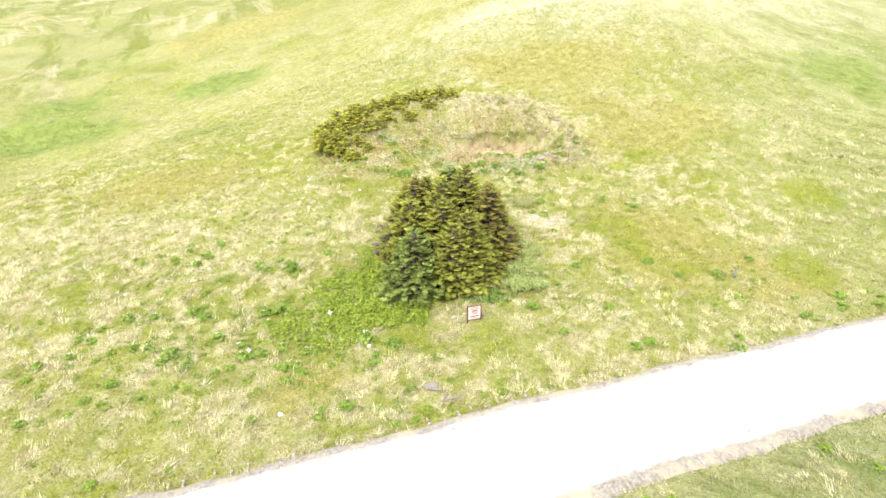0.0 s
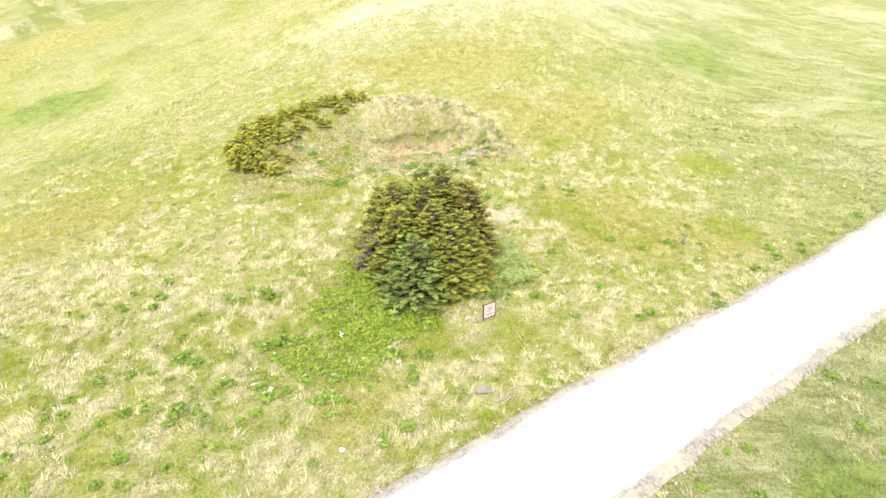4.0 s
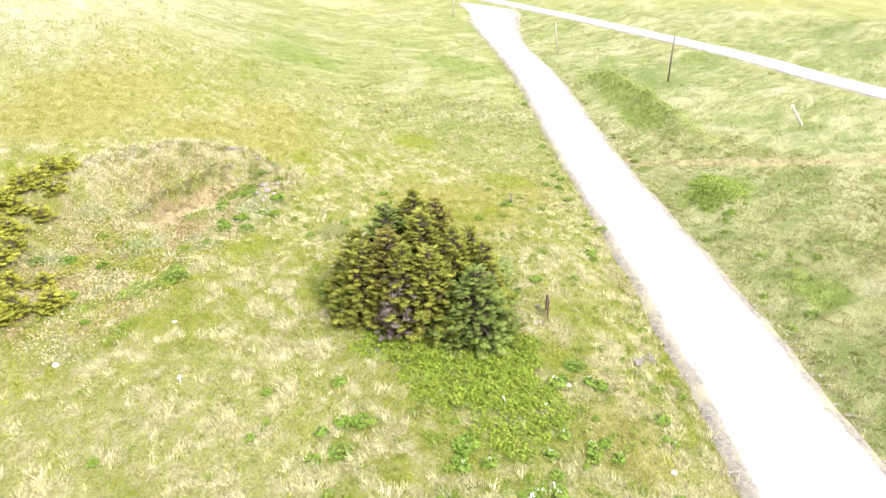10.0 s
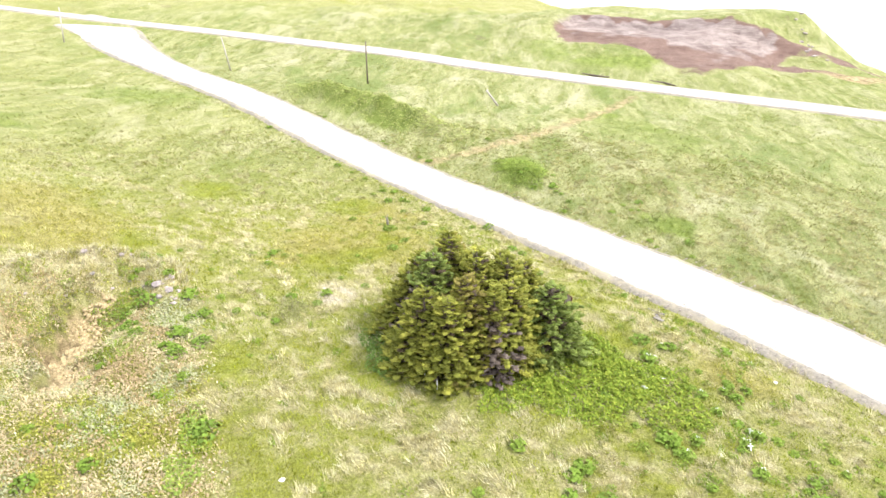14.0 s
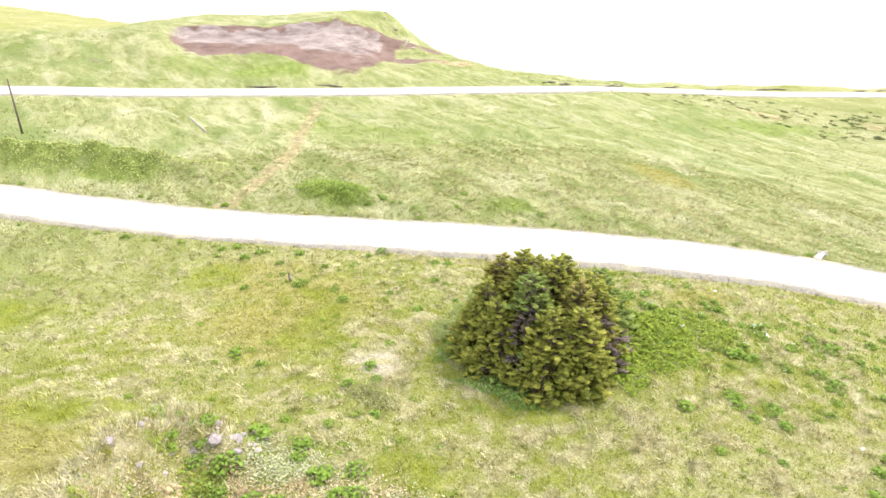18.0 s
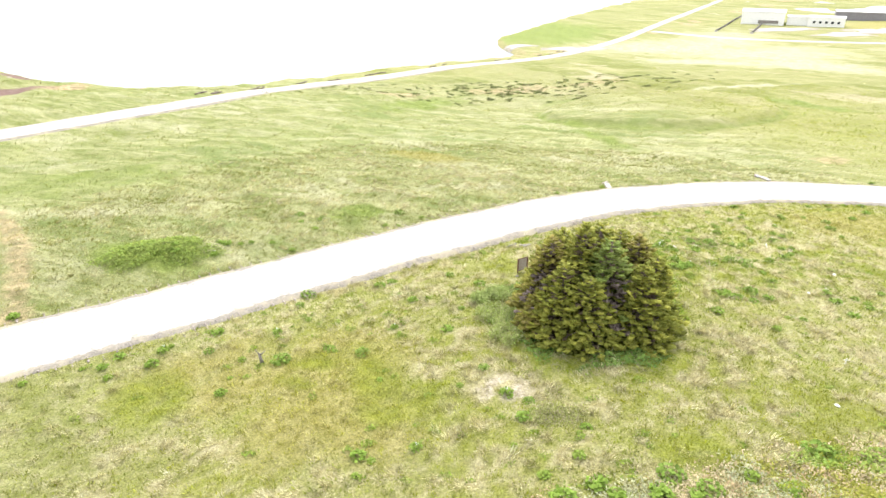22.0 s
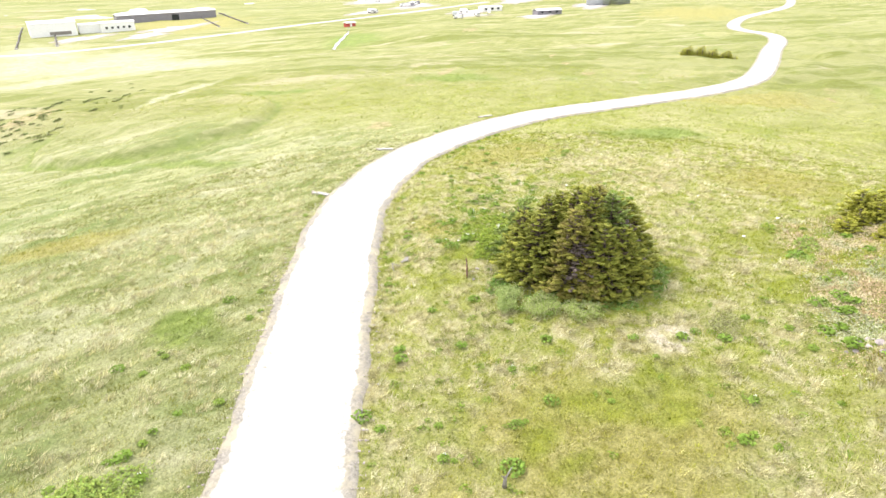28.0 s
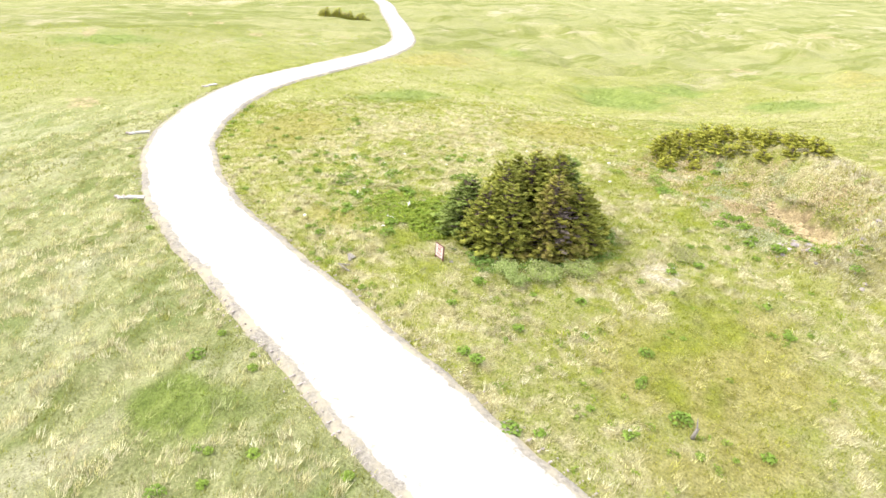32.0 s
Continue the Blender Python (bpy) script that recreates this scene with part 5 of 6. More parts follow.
for i, (x, y, tall, reach, needles, label) in enumerate(GROVE):
    withered = {14: 185, 6: 80, 3: 40}.get(i)
    x, y = x * 1.12, y * 1.10
    z = height_at(x, y)
    tree = empty("spruce_tree", x, y, z, 40 * i)
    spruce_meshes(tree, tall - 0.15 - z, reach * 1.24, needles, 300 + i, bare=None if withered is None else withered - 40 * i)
    tagged(tree, label or "dense olive-green spruce crowded in a small grove", "tree", "spruces of the grove")

YOUNG = [(0.47, 0.47, 0.07), (0.40, 0.415, 0.06), (0.53, 0.52, 0.085)]
for i, (x, y, tall) in enumerate(((-12.8, 22.6, 1.9), (-11.6, 23.6, 1.5), (-9.7, 21.0, 1.2), (-13.6, 24.6, 1.3), (-12.0, 27.0, 1.7), (-10.2, 27.6, 1.9),
                                  (-8.0, 28.4, 1.3), (-5.6, 29.0, 1.6), (-3.2, 29.3, 1.3), (-0.6, 29.4, 1.5), (-6.6, 27.0, 1.1), (-4.0, 27.2, 1.0),
                                  (-8.8, 25.8, 1.1), (-1.8, 28.2, 0.9), (-11.0, 25.4, 1.2), (-9.6, 24.2, 0.8), (-7.4, 26.2, 0.9), (-5.0, 28.0, 1.0), (-13.0, 23.6, 1.2), (0.8, 29.2, 1.0),
                                  (-12.4, 25.4, 1.6), (-11.2, 22.2, 1.3), (-9.2, 27.4, 1.4), (-7.0, 28.6, 1.2), (-4.6, 29.2, 1.1), (-10.6, 26.4, 1.3), (-8.2, 23.2, 0.8), (-2.2, 29.4, 1.2))):
    tree = empty("young_spruce", x, y, height_at(x, y), 55 * i)
    spruce_meshes(tree, tall * (0.85 if y > 25 else 1.05), 0.85 * tall, YOUNG, 340 + i, 0.9, 0.05)
    tagged(tree, "knee-high yellow-green young spruce on the old earth bank", "young tree", "young spruces on the bank")
for i in range(13):
    x, y = -198 + 1.35 * (i - 6) * 0.16 + (i % 2) * 1.5, 27 + 1.35 * (i - 6) - (i % 3) * 0.5
    tree = empty("young_spruce", x, y, height_at(x, y), 30 * i)
    spruce_meshes(tree, 2.1 + 0.5 * (i % 3), 2.1, YOUNG, 360 + i, 0.6, 0.05)
    tagged(tree, "bushy young spruce in a thicket by the far bend", "young tree", "spruce thicket by the bend")


# ---------------------------------------------------------------- sign, markers, boards
def notice_sign(x, y, turn):
    root = empty("notice_sign", x, y, height_at(x, y), turn)
    for sx in (-0.46, 0.46):
        bm = bmesh.new()
        box(bm, sx, 0.03, 0.45, 0.085, 0.085, 1.5, 0.008)
        part("post", bm, REDFRAME, root, "dark red-brown wooden post")
    bm = bmesh.new()
    box(bm, 0, 0, 0.68, 0.88, 0.025, 1.06, 0.004)
    board = part("board", bm, SIGNBACK, root, "grey-backed plywood board")
    bm = bmesh.new()
    box(bm, 0, -0.016, 0.68, 0.80, 0.006, 0.98)
    face = part("face", bm, SIGNFACE, board, "faded pinkish-white painted face")
    for cz, w, h in ((1.19, 0.98, 0.06), (0.17, 0.98, 0.06)):
        bm = bmesh.new()
        box(bm, 0, -0.012, cz, w, 0.05, h, 0.006)
        part("rail", bm, REDFRAME, root, "red-brown frame rail")
    rows = ((1.06, 0.52, 0.05, REDINK), (0.95, 0.62, 0.04, REDINK), (0.83, 0.34, 0.09, REDFRAME), (0.70, 0.55, 0.05, REDINK), (0.60, 0.40, 0.04, REDINK),
            (0.42, 0.60, 0.07, REDFRAME), (0.30, 0.46, 0.04, REDINK))
    for cz, w, h, mat in rows:
        bm = bmesh.new()
        box(bm, 0.02, -0.021, cz, w, 0.004, h)
        part("lettering", bm, mat, board, "line of faded red lettering")
    return tagged(root, "faded white notice board in a red-brown wooden frame", "sign")


notice_sign(1.9, -7.75, 16.5)


def grave_cross(x, y, turn, tilt, tall=0.55):
    root = empty("wooden_cross", x, y, height_at(x, y) + 0.12, 0)
    root.matrix_basis = pose(x, y, height_at(x, y) + 0.1, tilt, 0, turn)
    bm = bmesh.new()
    box(bm, 0, 0, tall / 2, 0.065, 0.035, tall, 0.005)
    part("upright", bm, WHITEPAINT, root)
    bm = bmesh.new()
    box(bm, 0, -0.03, tall * 0.68, tall * 0.62, 0.025, 0.065, 0.005)
    part("crossbar", bm, WHITEPAINT, root)
    return tagged(root, "small white wooden cross leaning in the grass", "cross", "markers in the grass")


grave_cross(-7.6, -7.3, 35, -25)
grave_cross(-13.3, -9.7, 60, 55, 0.42)
grave_cross(-12.2, -10.7, 20, -12, 0.45)
grave_cross(-12.3, 9.6, -30, -8, 0.45)
grave_cross(-21.8, -8.6, 10, 30, 0.4)


def stone(name, x, y, size, flat, mat, label, category, group, seed):
    rng = np.random.default_rng(seed)
    bm = bmesh.new()
    bmesh.ops.create_icosphere(bm, subdivisions=2, radius=size)
    for v in bm.verts:
        k = 1 + 0.35 * noise.noise(v.co * (1.6 / size) + Vector((seed, 0, 0)))
        v.co = Vector((v.co.x * k * 1.2, v.co.y * k, max(v.co.z * k * flat, -0.3 * size)))
    ob = part(name, bm, mat)
    ob.matrix_basis = pose(x, y, height_at(x, y) + 0.1 * size, 0, 0, float(rng.uniform(0, 360)))
    return tagged(ob, label, category, group)


for i, (x, y, s) in enumerate(((-6.7, -9.3, 0.3), (-13.6, 16.8, 0.28), (-8.1, 13.3, 0.2), (-4.8, -10.2, 0.2), (-9.1, -15.9, 0.22), (-12.3, -10.2, 0.18),
                               (-20.9, 10.8, 0.2), (-18.3, 0.2, 0.17), (-23.6, -2.8, 0.2))):
    stone("marker_stone", x, y, s * 0.62, 0.6, WHITEPAINT, "small whitewashed stone lying in the meadow grass", "stone", "markers in the grass", 400 + i)
for i, (x, y, s) in enumerate(((2.0, -4.5, 0.24), (0.7, -6.1, 0.22), (2.6, -7.0, 0.2), (0.6, -7.2, 0.26), (1.0, -7.5, 0.2))):
    stone("field_stone", x, y, s * 0.7, 0.55, ROCK if i > 2 else DARKROCK, "grey field stone between the sign and the spruces", "stone", "stones by the sign", 420 + i)
rng = np.random.default_rng(430)
for i in range(34):
    t = rng.uniform(0, 1)
    x, y = (9.3 + rng.normal(0, 0.8), 17.6 + rng.normal(0, 0.6)) if i < 18 else (13.3 + rng.normal(0, 0.9) - 4 * t, 17.5 + 9.5 * t + rng.normal(0, 0.8))
    stone("bank_stone", x, y, float(rng.uniform(0.08, 0.2)), 0.6, ROCK if i % 3 else DARKROCK, "pale weathered stone showing on the earth bank", "stone", "stones on the bank", 440 + i)

for i, (x, y, size) in enumerate(((9.6, 17.9, 0.42), (10.3, 18.6, 0.5), (9.0, 18.5, 0.3), (10.9, 17.8, 0.34), (10.9, 19.4, 0.28), (4.6, 17.9, 0.18), (12.6, 20.6, 0.3), (11.8, 22.6, 0.34))):
    stone("bank_boulder", x, y, size * 0.7, 0.5, PALEROCK, "pale mauve-grey boulder bedded in the earth bank", "boulder", "boulders in the bank", 470 + i)
CLAY = plain("tan_clay", (0.46, 0.37, 0.215), 0.95, 0, 0.35, 7)
rng = np.random.default_rng(480)
bm = bmesh.new()
bmesh.ops.create_icosphere(bm, subdivisions=1, radius=1)
iv = np.array([v.co[:] for v in bm.verts])
fi = np.array([[v.index for v in f.verts] for f in bm.faces])
bm.free()
n = 900
x = rng.uniform(1.2, 10.2, n)
y = lip_line(x) - 0.1 - np.abs(rng.normal(0, 0.75, n))
s = 0.05 + 0.15 * rng.uniform(0, 1, n) ** 2.5
cc = np.stack([x, y, height(x, y) + 0.2 * s], -1)
v = cc[:, None] + iv[None] * (1 + rng.normal(0, 0.22, (n, len(iv), 1))) * s[:, None, None] * [[[1.7, 0.9, 0.6]]]
clods = link_mesh("earth_clods", v.reshape(-1, 3), (fi[None] + np.arange(n)[:, None, None] * len(iv)).reshape(-1, 3), CLAY)
tagged(clods, "tan broken clods fallen from the bank's scarp", "earth", kind="stuff")

for x, y, turn, tilt in ((-3.0, 4.6, 0, 6), (-4.1, 0.7, 40, -8), (-4.1, 4.2, 70, 10)):
    root = empty("marker_stake", x, y, height_at(x, y), 0)
    root.matrix_basis = pose(x, y, height_at(x, y) - 0.15, tilt, 0, turn)
    bm = bmesh.new()
    box(bm, 0, 0, 0.45, 0.06, 0.05, 0.9, 0.006)
    part("shaft", bm, WHITEPAINT, root)
    bm = bmesh.new()
    box(bm, 0, 0, 0.93, 0.07, 0.06, 0.06, 0.01)
    part("cap", bm, WOOD, root)
    tagged(root, "thin white wooden stake at the grove's edge", "stake", "stakes by the grove")


def plank(x, y, length, width, turn, tilt, label):
    bm = bmesh.new()
    box(bm, 0, 0, 0, length, width, 0.05, 0.01)
    bmesh.ops.subdivide_edges(bm, edges=[e for e in bm.edges if e.calc_length() > length * 0.6], cuts=3)
    for v in bm.verts:
        v.co.z += 0.03 * math.sin(v.co.x * 2.1) + 0.008 * math.sin(v.co.x * 17 + v.co.y * 40)
    ob = part("plank", bm, WOOD)
    ob.matrix_basis = pose(x, y, height_at(x, y) + 0.16, tilt, 4, turn)
    return tagged(ob, label, "plank", "loose boards by the road")


plank(-0.8, -13.7, 0.75, 0.34, 20, 10, "weathered pale board dropped in the verge grass")
plank(-0.6, -13.9, 0.8, 0.2, -10, 0, "short grey board beside a wider one")
plank(0.4, -14.5, 1.3, 0.10, 25, 0, "long thin grey lath lying by the gravel")
plank(0.0, -14.4, 0.9, 0.09, 70, 4, "thin bleached lath on the road's verge")
# a bleached stump
root = empty("driftwood_stump", 22.0, -0.7, height_at(22, -0.7))
bm = bmesh.new()
tube(bm, (0, 0, -0.1), (0.1, 0.05, 0.7), 0.13, 0.08, 9)
part("stump", bm, WOOD, root, "bleached splintered wood", True)
bm = bmesh.new()
tube(bm, (0.1, 0.05, 0.6), (-0.3, 0.3, 1.05), 0.06, 0.02, 7)
tube(bm, (0.1, 0.05, 0.65), (0.35, -0.1, 1.0), 0.05, 0.015, 7)
part("snag", bm, WOOD, root, "broken bleached branch stubs", True)
tagged(root, "bleached driftwood stump standing in the grass", "stump")


# ---------------------------------------------------------------- poles, culverts
BLEACHED = plain("bleached_wood", (0.52, 0.49, 0.45), 0.85, 0, 0.25, 8)


def utility_pole(x, y, tall, lean, turn, label, arm=True, timber=None):
    root = empty("utility_pole", x, y, height_at(x, y))
    root.matrix_basis = pose(x, y, height_at(x, y) - 0.3, lean, 0, turn)
    bm = bmesh.new()
    tube(bm, (0, 0, 0), (0, 0, tall), 0.15, 0.10, 10)
    part("shaft", bm, timber or POLEWOOD, root, "", True)
    if arm:
        bm = bmesh.new()
        box(bm, 0, 0.12, tall - 0.45, 0.9, 0.09, 0.11, 0.01)
        part("crossarm", bm, POLEWOOD, root)
        for sx in (-0.38, 0.38):
            bm = bmesh.new()
            tube(bm, (sx, 0.12, tall - 0.4), (sx, 0.12, tall - 0.22), 0.04, 0.025, 8)
            part("insulator", bm, DARKMETAL, root, "small dark insulator")
    bm = bmesh.new()
    tube(bm, (0, 0, tall), (0, 0, tall + 0.05), 0.11, 0.06, 10)
    part("cap", bm, DARKMETAL, root)
    return tagged(root, label, "pole", "poles across the road")


utility_pole(77.95, -13.85, 7.3, 0, 20, "dark weathered utility pole in rough grass", False)
utility_pole(97.4, 7.4, 6.6, -9, 30, "leaning pale grey utility pole beside the gravel road", False, BLEACHED)
utility_pole(122.3, 37.6, 7.0, 6, 40, "pale utility pole near the road fork", False, BLEACHED)
root = empty("broken_post", 63.7, -32.2, height_at(63.7, -32.2))
root.matrix_basis = pose(63.7, -32.2, height_at(63.7, -32.2) - 0.2, 38, 0, 150)
bm = bmesh.new()
tube(bm, (0, 0, 0), (0, 0, 3.4), 0.2, 0.16, 9)
part("shaft", bm, BLEACHED, root, "bleached grey post", True)
bm = bmesh.new()
box(bm, 0, 0, 3.2, 1.3, 0.16, 0.28, 0.02)
part("crosspiece", bm, BLEACHED, root)
tagged(root, "bleached broken post with a crosspiece, leaning over", "post")


def culvert(x, y, turn, label):
    root = empty("culvert", x, y, height_at(x, y) + 0.05, turn)
    bm = bmesh.new()
    box(bm, 0, 0, 0.12, 2.5, 0.95, 0.3, 0.05)
    part("headwall", bm, CONCRETE, root, "pale concrete slab")
    bm = bmesh.new()
    tube(bm, (0.9, 0, -0.1), (-2.4, 0, -0.2), 0.34, 0.34, 14)
    part("pipe", bm, STEEL, root, "rusty corrugated pipe end", True)
    bm = bmesh.new()
    for i in range(5):
        box(bm, -1.45 - 0.32 * i, 0.5 * math.sin(i * 2.2), 0.02, 0.55, 0.42, 0.3, 0.06, Matrix.Rotation(i * 1.1, 3, "Z"))
    part("rubble", bm, ROCK, root, "broken pale rubble")
    root.scale = (0.62, 0.62, 0.62)
    return tagged(root, label, "culvert", "culverts under the road")


culvert(-17.0, -29.5, 75, "pale concrete culvert slab at the road's edge")
culvert(-39.3, -30.2, 95, "pale concrete culvert slab at the road's edge")
culvert(-67.5, -21.6, 125, "pale concrete culvert slab at the road's edge")

# stones strewn along the road's edges
rng = np.random.default_rng(500)
bm = bmesh.new()
bmesh.ops.create_icosphere(bm, subdivisions=1, radius=1)
iv = np.array([v.co[:] for v in bm.verts])
fi = np.array([[v.index for v in f.verts] for f in bm.faces])
bm.free()
line = road_line(MAIN_ROAD, 0.8)
line = line[np.hypot(line[:, 0], line[:, 1]) < 75]
t = np.gradient(line[:, :2], axis=0)
t /= np.hypot(t[:, 0], t[:, 1])[:, None]
n = 3200
k = rng.integers(0, len(line), n)
side = rng.choice([-1, 1], n)
off = 3.3 * 1.14 + rng.normal(0, 0.35, n)
c = np.stack([line[k, 0] - t[k, 1] * off * side, line[k, 1] + t[k, 0] * off * side, line[k, 2] - 0.03 - 0.1 * np.clip(off - 3.8, 0, 1)], -1)
s = 0.03 + 0.05 * rng.uniform(0, 1, n) ** 3
v = c[:, None] + iv[None] * (1 + rng.normal(0, 0.2, (n, len(iv), 1))) * s[:, None, None] * [[[1.2, 1, 0.7]]]
gravel = link_mesh("verge_gravel", v.reshape(-1, 3), (fi[None] + np.arange(n)[:, None, None] * len(iv)).reshape(-1, 3), ROCK)
tagged(gravel, "loose grey gravel strewn along the road's edge", "gravel", kind="stuff")


# ---------------------------------------------------------------- far buildings
def block(name, root, cx, cy, sx, sy, tall, wall, roof_mat, pitch=1.2):
    bm = bmesh.new()
    box(bm, cx, cy, tall / 2 - 0.5, sx, sy, tall + 1)
    part("wall", bm, wall, root)
    bm = bmesh.new()
    vs = box(bm, cx, cy, tall + 0.15, sx + 0.8, sy + 0.8, 0.3)
    bmesh.ops.subdivide_edges(bm, edges=[e for e in bm.edges if abs((e.verts[0].co - e.verts[1].co).y) > sy * 0.9], cuts=1)
    for q in bm.verts:
        if abs(q.co.y - cy) < sy * 0.1:
            q.co.z += pitch
    part("roof", bm, roof_mat, root)


def windows(root, y, zs, xs, w, h):
    for zc in zs:
        for xc in xs:
            bm = bmesh.new()
            box(bm, xc, y, zc, w, 0.3, h)
            win = part("window", bm, GLASS, root)
            bm = bmesh.new()
            box(bm, xc, y - 0.08, zc - h / 2 - 0.1, w + 0.3, 0.4, 0.15)
            part("sill", bm, CLADDING, win)


def building(x, y, turn, label):
    root = empty("building", x, y, height_at(x, y), turn)
    return tagged(root, label, "building", "buildings on the flats")


hall = building(-362, -405, 140, "large white-clad hall with lower wings and pale roofs")
block("hall", hall, -16, 4, 30, 30, 9, CLADDING, ROOFING)
block("wing", hall, 8, 0, 14, 12, 6, CLADDING, ROOFING, 0.6)
block("wing", hall, 27, -4, 24, 14, 6.5, CLADDING, ROOFING, 0.8)
windows(hall, -11.1, (3.2,), (19, 23, 27, 31, 35), 1.6, 1.6)
bm = bmesh.new()
box(bm, -12, -11.1, 2.0, 14, 0.4, 2.2)
part("door", bm, WOOD, hall, "wide brown doors")
shed = building(-468, -408, 140, "long grey metal-clad shed with a pale roof")
block("shed", shed, 0, 0, 84, 18, 6.5, DARKCLAD, ROOFING, 1.0)
bm = bmesh.new()
box(bm, 6, -9.1, 2.5, 6, 0.5, 5)
part("door", bm, GLASS, shed, "dark open doorway")
red = building(-391, -194, 140, "small red-walled hut with a pale roof")
block("hut", red, 0, 0, 7, 4.5, 2.3, REDSHED, ROOFING, 0.8)
bm = bmesh.new()
box(bm, 0, -2.3, 1.0, 1.2, 0.2, 1.9)
part("door", bm, CLADDING, red)
tank = empty("storage_tank", -569, -35, height_at(-569, -35))
bm = bmesh.new()
tube(bm, (0, 0, -1), (0, 0, 16), 10, 10, 28)
part("shell", bm, STEEL, tank, "dull silver steel shell", True)
bm = bmesh.new()
tube(bm, (0, 0, 16), (0, 0, 18), 10.2, 2, 28)
part("roof", bm, STEEL, tank)
tagged(tank, "silver cylindrical storage tank on the far flats", "tank")
tank2 = copy_thing(tank, pose(-585, -18, height_at(-585, -18)))
for x, y, w, d, tall, mat, lab in ((-470, -66, 20, 9, 3.5, DARKCLAD, "low grey workshop far across the flats"),
                                   (-515, -120, 18, 9, 3.5, CLADDING, "low white store far across the flats"), (-690, -296, 36, 14, 4, CLADDING, "long white store far across the flats")):
    b = building(x, y, 125, lab)
    block("store", b, 0, 0, w, d, tall, mat, ROOFING, 1.0)
    windows(b, -d / 2 - 0.1, (2.4,), (-w * 0.3, 0, w * 0.3), 2.0, 1.6)


def earth_line(x0, y0, x1, y1):
    """A long dark pipe on low blocks."""
    root = empty("pipeline", x0, y0, height_at(x0, y0))
    n = 8
    bm = bmesh.new()
    for i in range(n):
        a = (x0 + (x1 - x0) * i / n, y0 + (y1 - y0) * i / n)
        b = (x0 + (x1 - x0) * (i + 1) / n, y0 + (y1 - y0) * (i + 1) / n)
        tube(bm, (a[0] - x0, a[1] - y0, height_at(*a) - height_at(x0, y0) + 0.7), (b[0] - x0, b[1] - y0, height_at(*b) - height_at(x0, y0) + 0.5), 0.55, 0.55, 8)
    part("pipe", bm, HEDGE, root)
    for i in range(0, n + 1, 2):
        a = (x0 + (x1 - x0) * i / n, y0 + (y1 - y0) * i / n)
        bm = bmesh.new()
        box(bm, a[0] - x0, a[1] - y0, height_at(*a) - height_at(x0, y0), 1.6, 1.6, 1.6, 0.1)
        part("block", bm, CONCRETE, root)
    return tagged(root, "long dark raised pipe across the flat ground", "pipeline", "pipes on the flats")


earth_line(-278, -372, -396, -496)
earth_line(-296, -358, -412, -480)
earth_line(-425, -298, -535, -399)
earth_line(-404, -310, -512, -408)


def truck(x, y, turn, paint, label):
    """A parked lorry or van: load body, cab, wheels."""
    root = empty("parked_truck", x, y, height_at(x, y) + 0.6, turn)
    bm = bmesh.new()
    box(bm, -0.8, 0, 2.1, 5.2, 2.4, 2.4, 0.08)
    part("load_body", bm, paint, root)
    bm = bmesh.new()
    box(bm, 2.9, 0, 1.6, 1.8, 2.2, 2.0, 0.2)
    cab = part("cab", bm, CLADDING, root)
    bm = bmesh.new()
    box(bm, 3.78, 0, 2.1, 0.08, 1.9, 0.7, 0.02)
    part("windscreen", bm, GLASS, cab)
    for wx in (-2.4, 2.6):
        for wy in (-1.05, 1.05):
            bm = bmesh.new()
            tube(bm, (wx, wy - 0.15, 0.5), (wx, wy + 0.15, 0.5), 0.5, 0.5, 12)
            part("wheel", bm, DARKMETAL, root)
    return tagged(root, label, "truck", "vehicles parked on the flats")


rng = np.random.default_rng(600)
for cx, cy, count in ((-594, -215, 7), (-466, -125, 7), (-515, -235, 4), (-690, -290, 4)):
    for i in range(count):
        k = int(rng.integers(0, 4))
        truck(cx + float(rng.normal(0, 13)), cy + float(rng.normal(0, 7)), float(rng.uniform(0, 360)), (CLADDING, DARKCLAD, ROOFING, STEEL)[k],
              ("white box truck parked on a pale gravel lot", "dark grey box truck parked on a pale gravel lot", "pale grey box truck parked on a pale gravel lot",
               "bare metal truck body parked on a pale gravel lot")[k])


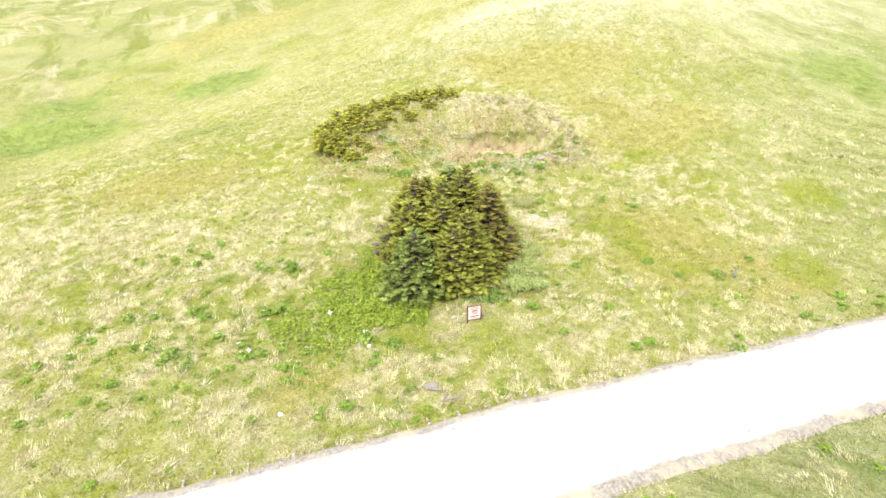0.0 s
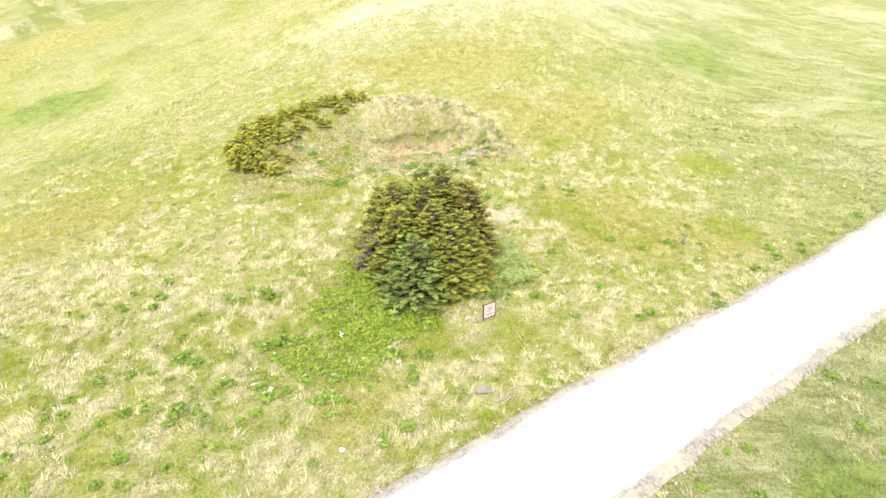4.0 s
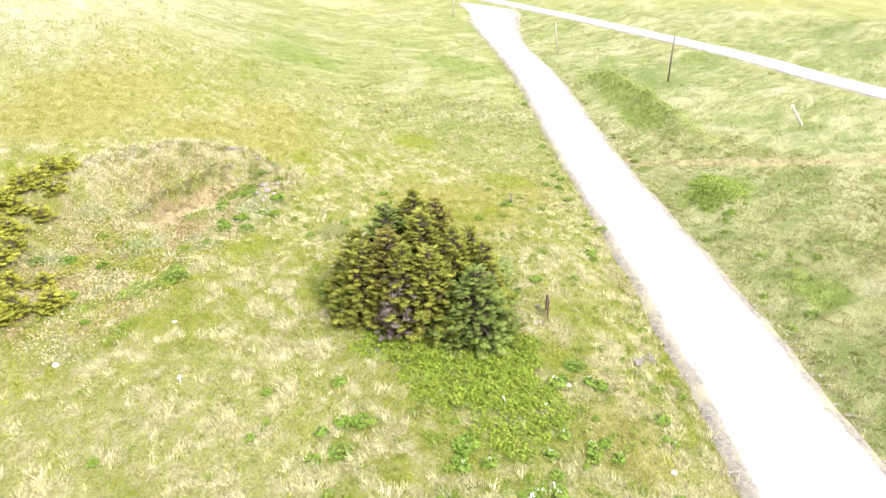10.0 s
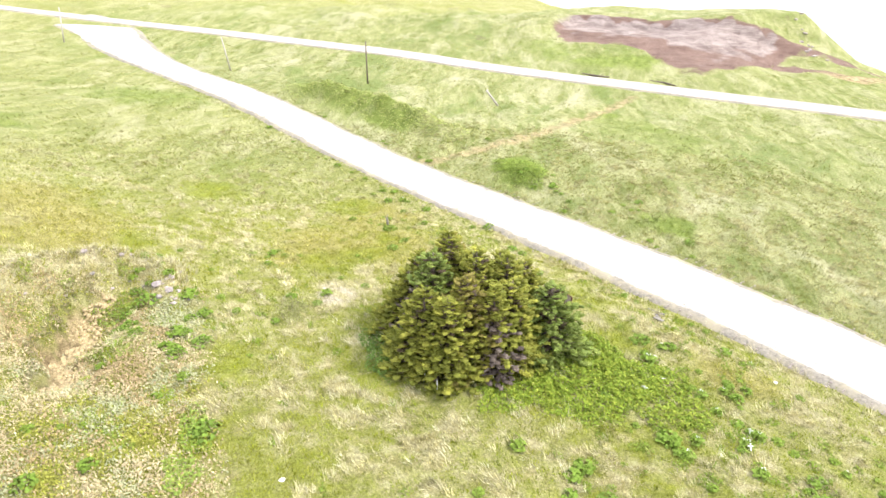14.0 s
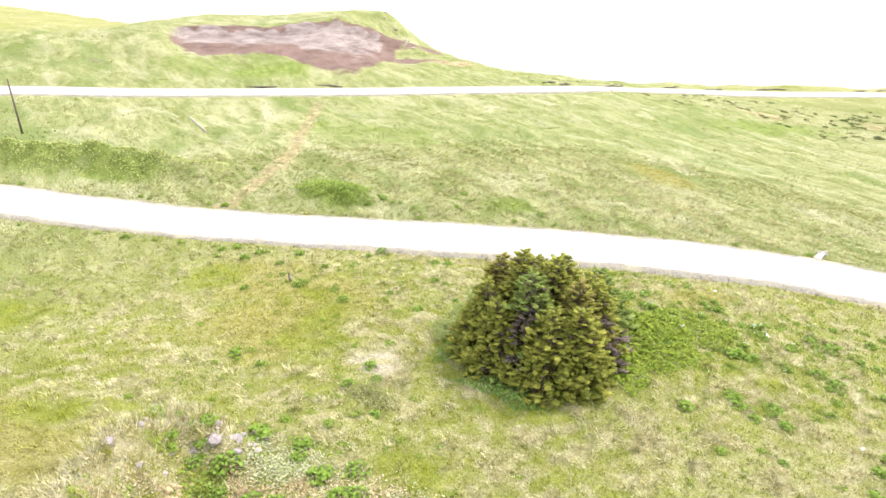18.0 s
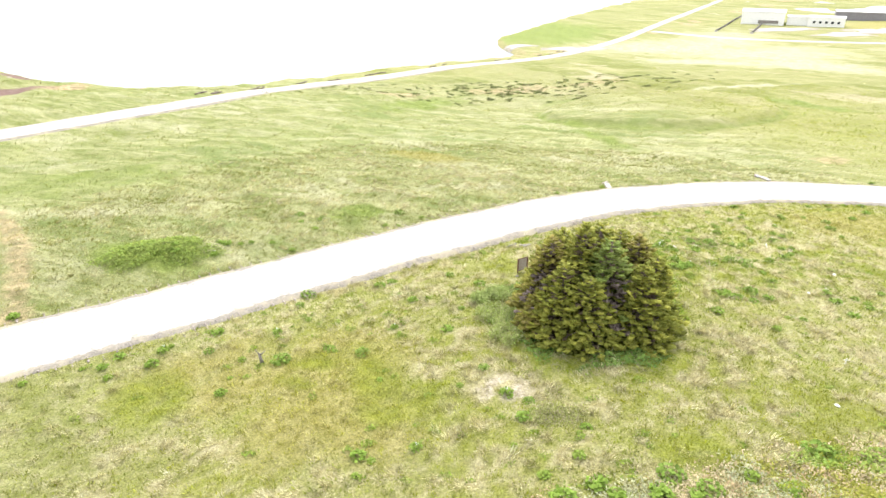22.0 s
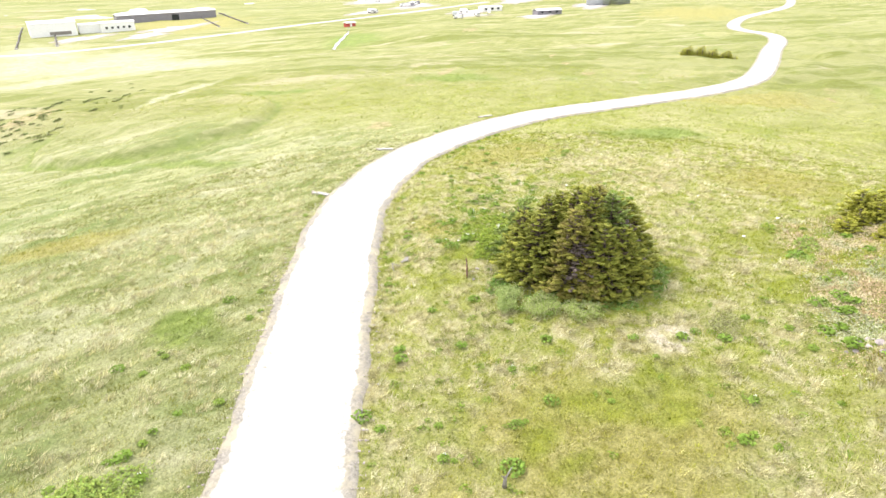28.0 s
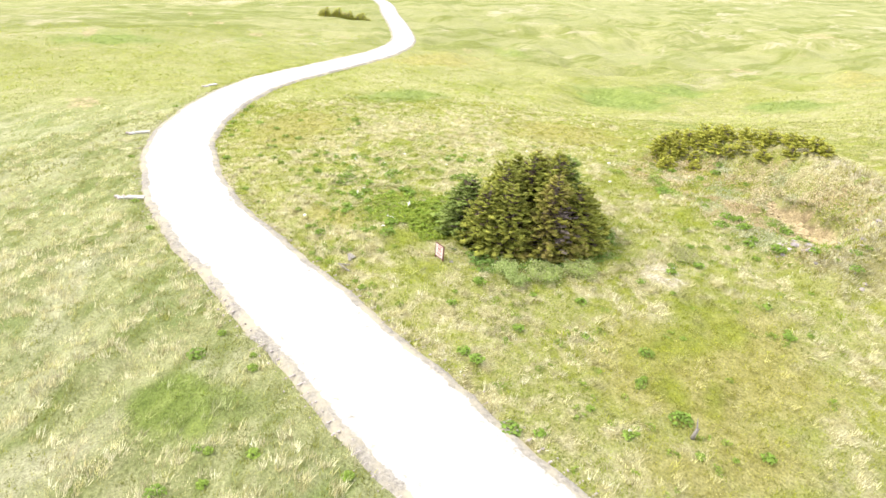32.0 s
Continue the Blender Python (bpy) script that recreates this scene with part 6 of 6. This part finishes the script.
# a small creek winding down to the flats
line = spline([(-246, -138), (-262, -145), (-300, -159), (-345, -175), (-380, -190)], 4.0)
t = np.gradient(line, axis=0)
t /= np.hypot(t[:, 0], t[:, 1])[:, None]
nrm = np.c_[-t[:, 1], t[:, 0]]
wide = 0.9 + 0.3 * np.sin(np.arange(len(line)) * 0.9)
a, b = line + nrm * wide[:, None], line - nrm * wide[:, None]
z = np.maximum.reduce([height(*a.T), height(*b.T), height(*line.T)]) + 0.12
v = np.stack([np.c_[a, z], np.c_[b, z]], 1).reshape(-1, 3)
i = np.arange(len(line) - 1)[:, None] * 2
creek = link_mesh("creek", v, i + [[0, 1, 3, 2]], WATER)
tagged(creek, "narrow pale creek winding through green banks", "creek", kind="structure")


# driftwood and rocks along the shore road, pale rocks where the headland breaks off
def drift_log(x, y, length, turn, seed):
    rng = np.random.default_rng(seed)
    root = empty("drift_log", x, y, height_at(x, y) + 0.12, turn)
    bm = bmesh.new()
    bend = float(rng.uniform(-0.15, 0.15)) * length
    tube(bm, (-length / 2, 0, 0), (0, bend, 0.05), 0.24, 0.2, 8)
    tube(bm, (0, bend, 0.05), (length / 2, 0, 0.02), 0.2, 0.12, 8)
    part("stem", bm, POLEWOOD, root, "dark wet-looking wood", True)
    bm = bmesh.new()
    tube(bm, (length * 0.2, bend * 0.5, 0.1), (length * 0.3, bend * 0.5 + 0.4, 0.5), 0.07, 0.03, 6)
    part("branch_stub", bm, POLEWOOD, root)
    return tagged(root, "dark drift log lying between the shore road and the sea", "log", "drift logs by the shore")


shore = road_line(COAST_ROAD, 2.0)
shore = shore[(shore[:, 0] > -150) & (shore[:, 0] < 100)]
t = np.gradient(shore[:, :2], axis=0)
t /= np.hypot(t[:, 0], t[:, 1])[:, None]
rng = np.random.default_rng(520)
for i in range(22):
    k = int(rng.integers(0, len(shore)))
    off = 5.0 + abs(rng.normal(0, 1.2))
    x, y = shore[k, 0] + t[k, 1] * -off, shore[k, 1] + t[k, 0] * off
    if sea_side(np.array([x]), np.array([y]))[0] < sea_side(shore[k:k + 1, 0], shore[k:k + 1, 1])[0]:
        x, y = shore[k, 0] + t[k, 1] * off, shore[k, 1] - t[k, 0] * off
    drift_log(float(x), float(y), float(rng.uniform(2.5, 7)), math.degrees(math.atan2(t[k, 1], t[k, 0])) + float(rng.normal(0, 10)), 530 + i)
for i in range(16):
    x, y = 90 - 0.9 * i + float(rng.normal(0, 1.2)), -125 + 0.55 * i + float(rng.normal(0, 1.2))
    stone("headland_rock", x, y, float(rng.uniform(0.2, 0.5)), 0.6, ROCK, "pale broken rock at the headland's raw edge", "rock", "rocks on the headland", 560 + i)
